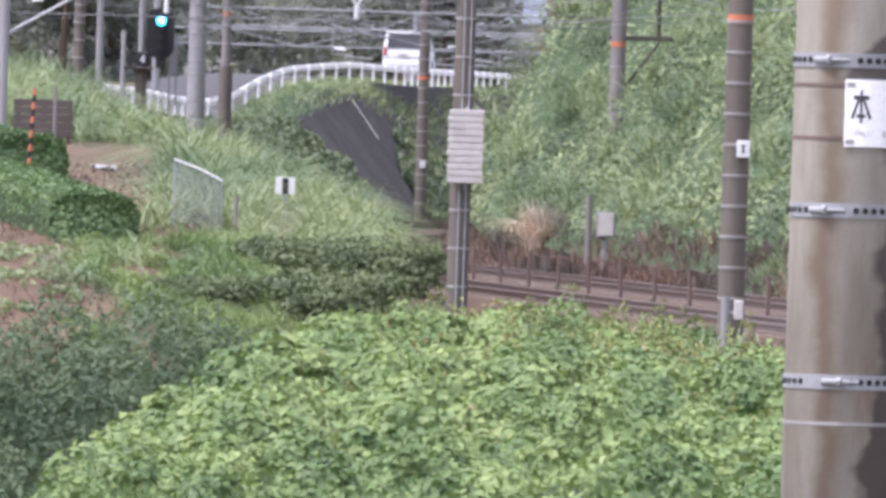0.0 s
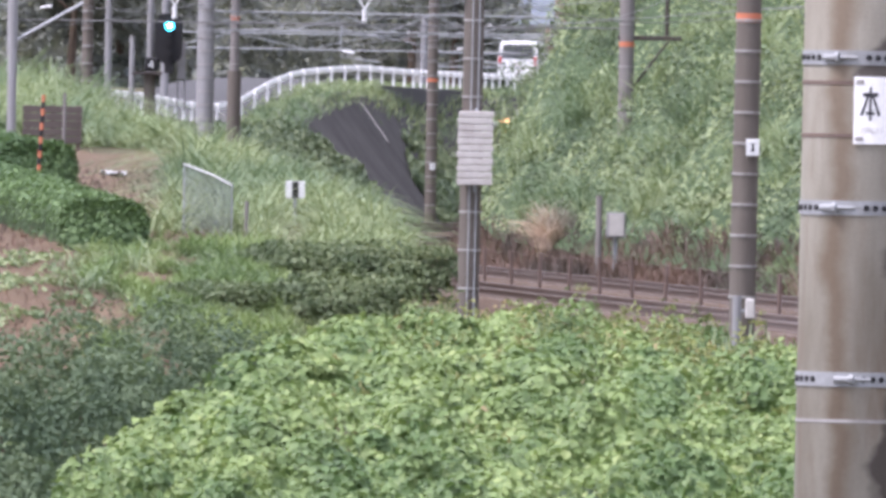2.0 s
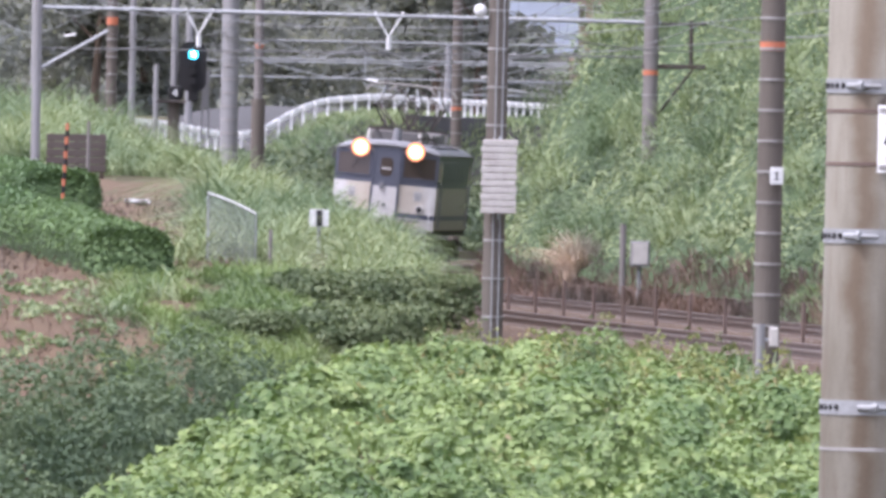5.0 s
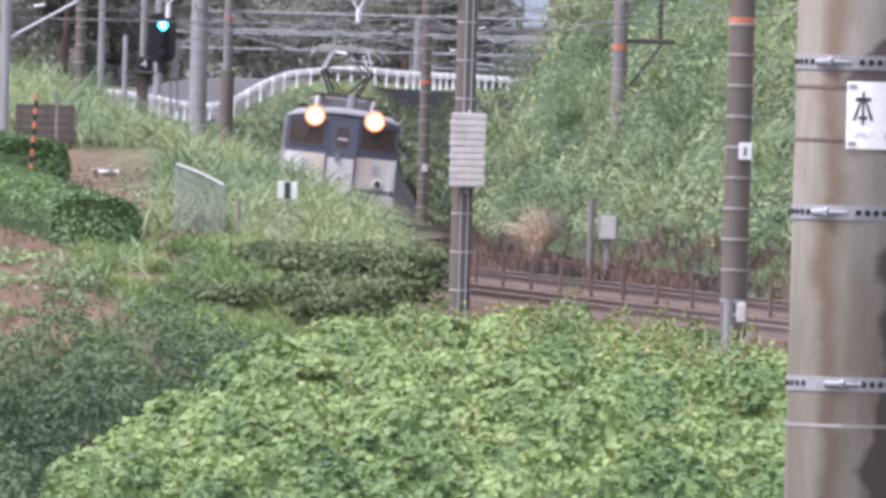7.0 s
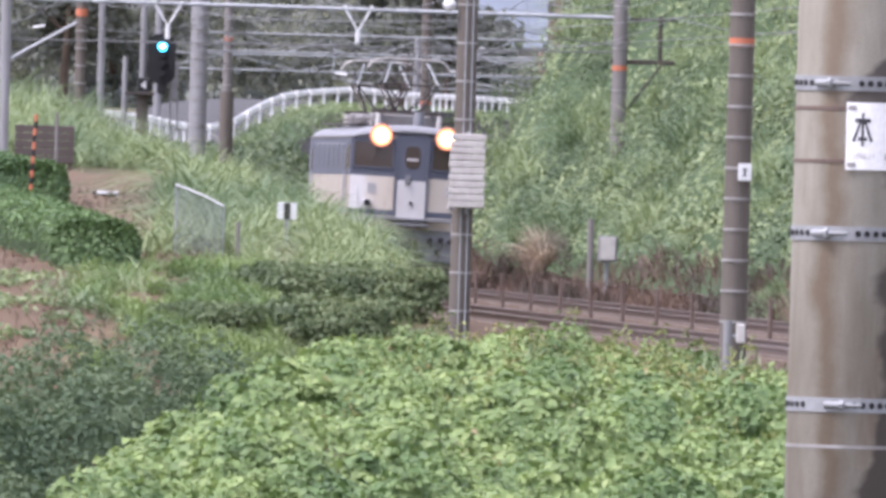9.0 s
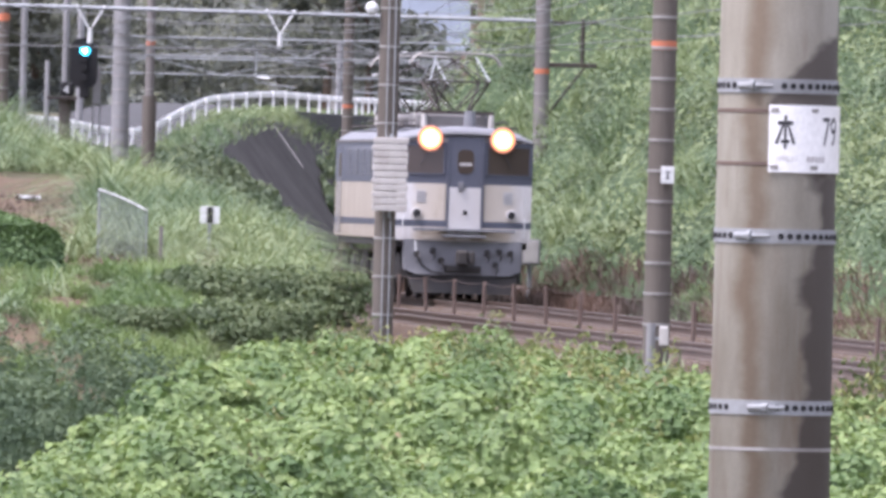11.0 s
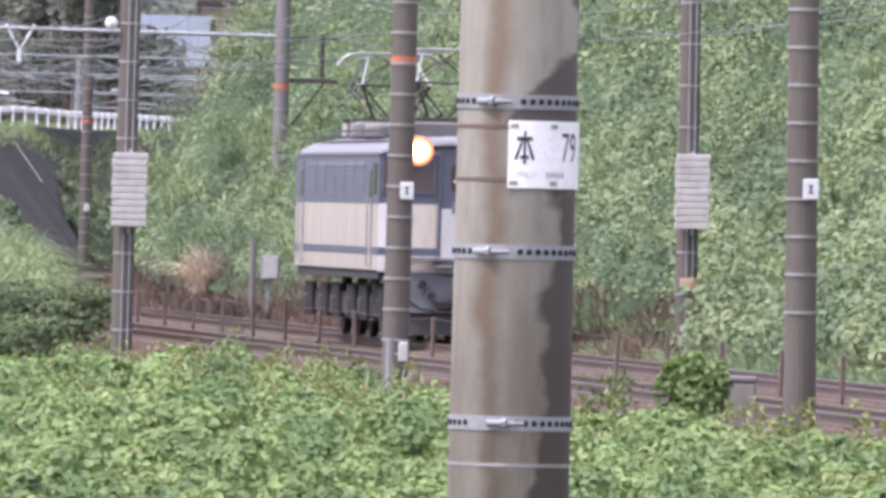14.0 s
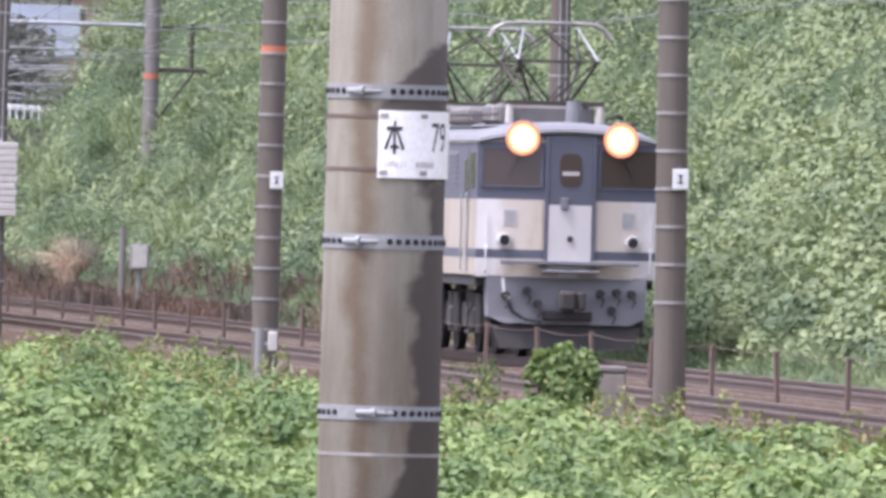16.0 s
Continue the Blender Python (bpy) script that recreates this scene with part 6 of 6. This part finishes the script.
# ---- overhead line ----
def build_overhead():
    for o in (0.0, -3.8):
        c = thing("overhead_line", "overhead contact wire with its messenger and droppers", "overhead line", group="overhead lines")
        ys = np.arange(60, 640, 8.0)
        con = [along(y, o + 0.2 * math.sin(y / 18), 0) * 1.0 + Vector((0, 0, 5.12)) for y in ys]
        mes = [along(y, o, 0) + Vector((0, 0, 5.75 + 0.35 * abs(math.sin(math.pi * (y - 206) / 39)) ** 0.8 * -1 + 0.35)) for y in ys]
        part("contact_wire", Shape().path(con, 0.008), WIRE, c)
        part("messenger_wire", Shape().path(mes, 0.009), WIRE, c)
        for a, b in zip(con[::1], mes[::1]):
            part("dropper", Shape().path([a, b], 0.004, 4), WIRE, c)
    for y, oo in ((460, (-9.2, 7.5)), (540, (-21.5, 8.5)), (625, (-23, 11))):
        g = thing("line_gantry", "grey steel lattice gantry over the tracks", "gantry", group="lattice gantries")
        a, b = along(y, oo[0], 0), along(y, oo[1], 0)
        a.z, b.z = 6.1, 6.1
        n = 12
        for dz in (0.0, 0.55):
            part("chord", Shape().tube(a + Vector((0, 0, dz)), b + Vector((0, 0, dz)), 0.032, 0.032, 6), HAZY_STEEL, g)
        for i in range(n):
            p, q = a + (b - a) * (i / n), a + (b - a) * ((i + 1) / n)
            part("lattice_bar", Shape().tube(p + Vector((0, 0, 0.55 * (i % 2))), q + Vector((0, 0, 0.55 * ((i + 1) % 2))), 0.018, 0.018, 5), HAZY_STEEL, g)
        for e in (a, b):
            part("leg", Shape().tube((e.x, e.y, float(land(e.x, e.y)) - 0.5), (e.x, e.y, 8.2), 0.15, 0.13, 12), PALE_MAST, g)
        for o in (0.0, -3.8):
            h = along(y, o, 0)
            h.z = 0
            part("registration_arm", Shape().path([h + Vector((-1.2, 0, 6.3)), h + Vector((-1.2, 0, 5.35)), h + Vector((0, 0, 5.2))], 0.03, 6).path([h + Vector((-1.2, 0, 6.2)), h + Vector((0.1, 0, 5.9))], 0.025, 6), GALV, g)
            part("insulator", Shape().tube(h + Vector((-1.15, 0, 5.5)), h + Vector((-0.8, 0, 5.45)), 0.06, 0.06, 8), WHITE, g)
    g = thing("span_beam", "pale steel beam with hangers across both tracks", "gantry")
    part("beam", Shape().tube((-10.5, 362, 6.42), (4.3, 362, 6.32), 0.05, 0.05, 8), GALV, g)
    part("lower_wire", Shape().tube((-10.5, 362, 5.45), (4.3, 362, 5.5), 0.02, 0.02, 6), WIRE, g)
    part("leg", Shape().tube((-10.5, 362, 2.5), (-10.5, 362, 8.0), 0.14, 0.12, 12), PALE_MAST, g)
    for x in (-2.15, -6.66):
        part("hanger", Shape().path([(x - 0.35, 362, 6.45), (x, 362, 5.85), (x + 0.35, 362, 6.45)], 0.045, 7).tube((x, 362, 5.85), (x, 362, 5.55), 0.06, 0.06, 8), WHITE, g, "pale V-shaped hanger")
    f = thing("feeder_wires", "sagging feeder wires along the masts", "wires")
    for o, z, r in ((-7.6, 6.6, 0.01), (4.4, 6.0, 0.009), (4.8, 6.9, 0.01), (-9.3, 6.2, 0.01)):
        pts = []
        for y in np.arange(206, 650, 6.5):
            q = along(y, o + 0.6 * math.sin(y / 60 + o), 0)
            q.z = z - 0.5 * abs(math.sin(math.pi * (y - 206) / 41)) + 0.004 * max(0, y - 380)
            pts.append(q)
        part("wire", Shape().path(pts, r), WIRE, f)
    for a, b in (((-10.9, 480, 8.2), (7, 520, 6.4)), ((-9, 440, 6.6), (9, 470, 7.0)), ((-11.5, 480, 6.9), (5, 452, 6.3)), ((-7.4, 452, 6.5), (8.5, 560, 6.1)), ((0.29, 247, 5.0), (6, 300, 5.3)), ((-8.46, 292, 6.0), (0.29, 247, 4.95))):
        a, b = Vector(a), Vector(b)
        part("cross_wire", Shape().path([a + (b - a) * k / 8 - Vector((0, 0, 0.3 * math.sin(math.pi * k / 8))) for k in range(9)], 0.01), WIRE, f)
    for i in range(6):
        y = 390 + i * 40
        q = along(y, (-7.6, 4.4, -2.0)[i % 3], 0)
        part("insulator", Shape().tube((q.x, y, 6.0 + 0.2 * (i % 3)), (q.x + 0.3, y, 6.05 + 0.2 * (i % 3)), 0.035, 0.035, 8), WHITE, f, "white porcelain insulator")
    part("insulator_ball", Shape().ball((0, 0, 0), 0.11), WHITE, mast_a, "white round insulator").location = (-0.3, -0.1, 5.5)


build_overhead()


# ---- buildings beyond ----
def building(label, x0, x1, y0, y1, z0, z1, wall, roof, floors, bays, pitch=0.0):
    h = thing("house", label, "building", pose(x0, y0, z0), group="houses beyond the line")
    w, d, t = x1 - x0, y1 - y0, z1 - z0
    part("wall", Shape().box(0, w, 0, d, -1, t, 0.02), wall, h)
    if pitch:
        part("roof", Shape().add([(-0.5, -0.5, t), (w + 0.5, -0.5, t), (w + 0.5, d + 0.5, t), (-0.5, d + 0.5, t), (-0.5, d / 2, t + pitch), (w + 0.5, d / 2, t + pitch)], [(0, 1, 5, 4), (2, 3, 4, 5), (0, 4, 3), (1, 2, 5), (3, 2, 1, 0)]), roof, h)
    else:
        part("roof", Shape().box(-0.3, w + 0.3, -0.3, d + 0.3, t, t + 0.35, 0.03), roof, h)
    for i in range(floors):
        for j in range(bays):
            x = w * (j + 0.5) / bays
            z = t * (i + 0.3) / floors
            q = part("window", Shape().box(x - w / bays * 0.3, x + w / bays * 0.3, -0.05, 0.04, z, z + t / floors * 0.45, 0.01), WHITE, h, "pale window frame")
            part("pane", Shape().box(x - w / bays * 0.26, x + w / bays * 0.26, -0.07, -0.05, z + 0.05, z + t / floors * 0.45 - 0.05), GLASS, q)


BROWN_WALL = worn("brown_wall", (0.36, 0.265, 0.215), (0.26, 0.19, 0.16), 0.6, 0.9)
BLUE_ROOF = worn("blue_roof", (0.12, 0.145, 0.18), (0.08, 0.095, 0.12), 0.8, 0.7)
building("brown house beyond the upper road", 4.3, 7.6, 715, 724, 5.0, 11.5, BROWN_WALL, DARK_IRON, 3, 4)
building("pale house with a blue roof beyond the gantries", 1.9, 4.1, 706, 714, 5.0, 8.6, LIGHT_CONCRETE, BLUE_ROOF, 1, 3, 2.4)
building("small pale house beyond the gantries", -1.8, 0.3, 700, 706, 5.0, 7.6, LIGHT_CONCRETE, DARK_IRON, 1, 2, 1.2)
for x in (0.6, 2.4, 4.3, 6.2, 8.2):
    bush("dark roadside shrub beyond the guard rail", x, 682 + x, 5.0, 2.4, 2.2, 1500, HAZY_LEAF, 0.25)


# ---- sleepers and loose stones ----
for _t, _o in zip(TRACKS, (0.0, -3.8)):
    build_sleepers(_t, _o)


def build_stones():
    n = 26000
    y = 1 / rng.uniform(1 / 340, 1 / 165, n)
    o = rng.uniform(-6.6, 2.5, n)
    d = np.minimum(np.abs(o), np.abs(o + 3.8))
    z = np.interp(d, [0, 1.45, 2.25], [-0.165, -0.165, -0.36])
    x = line_x(y) + o
    z = z - np.tan(np.radians(cant(y))) * o
    p = np.stack([x, y, z], 1)
    r = rng.uniform(0.02, 0.045, n)[:, None]
    v = np.stack([p + r * np.array(q) * rng.uniform(0.7, 1.2, (n, 3)) for q in ((1, 0.2, 0), (-0.3, 1, 0), (-0.8, -0.7, 0), (0, 0, 0.9))], 1)
    k = np.arange(n)[:, None] * 4
    f = np.concatenate([k + np.array(q) for q in ((0, 1, 3), (1, 2, 3), (2, 0, 3))])
    stuff("ballast_stones", cloud_mesh("ballast_stones", v.reshape(-1, 3), f, STONE), "brown crushed stones of the ballast", "gravel")


build_stones()


# ---- what moves ----
def motions():
    rows = []
    for i in range(0, 33):
        t = i * 0.5
        y = 231.3 + 16.65 * (16 - t)
        a, b = along(y + 1.5), along(y + 14)
        turn = math.degrees(math.atan2(-(b.x - a.x), b.y - a.y))
        x = float(line_x(y))
        rows.append((t, pose(x, y, 0.0, 0, float(cant(y + 4)), turn)))
    walk(LOCO, rows)
    walk(VAN, [(t, pose(x, y, z, 0, 0, turn)) for t, x, y, z, turn in [
        (0.0, -1.7, 612, 5.53, -5), (0.7, -0.05, 620, 5.5, -6), (1.0, 0.75, 625, 5.5, -8), (1.5, 2.1, 632, 5.5, -14), (2.0, 2.65, 640, 5.5, -6), (2.5, 3.7, 648, 5.5, -8),
        (3.5, 6.0, 668, 5.55, -10), (16.0, 12.5, 705, 5.6, -10)]])


motions()
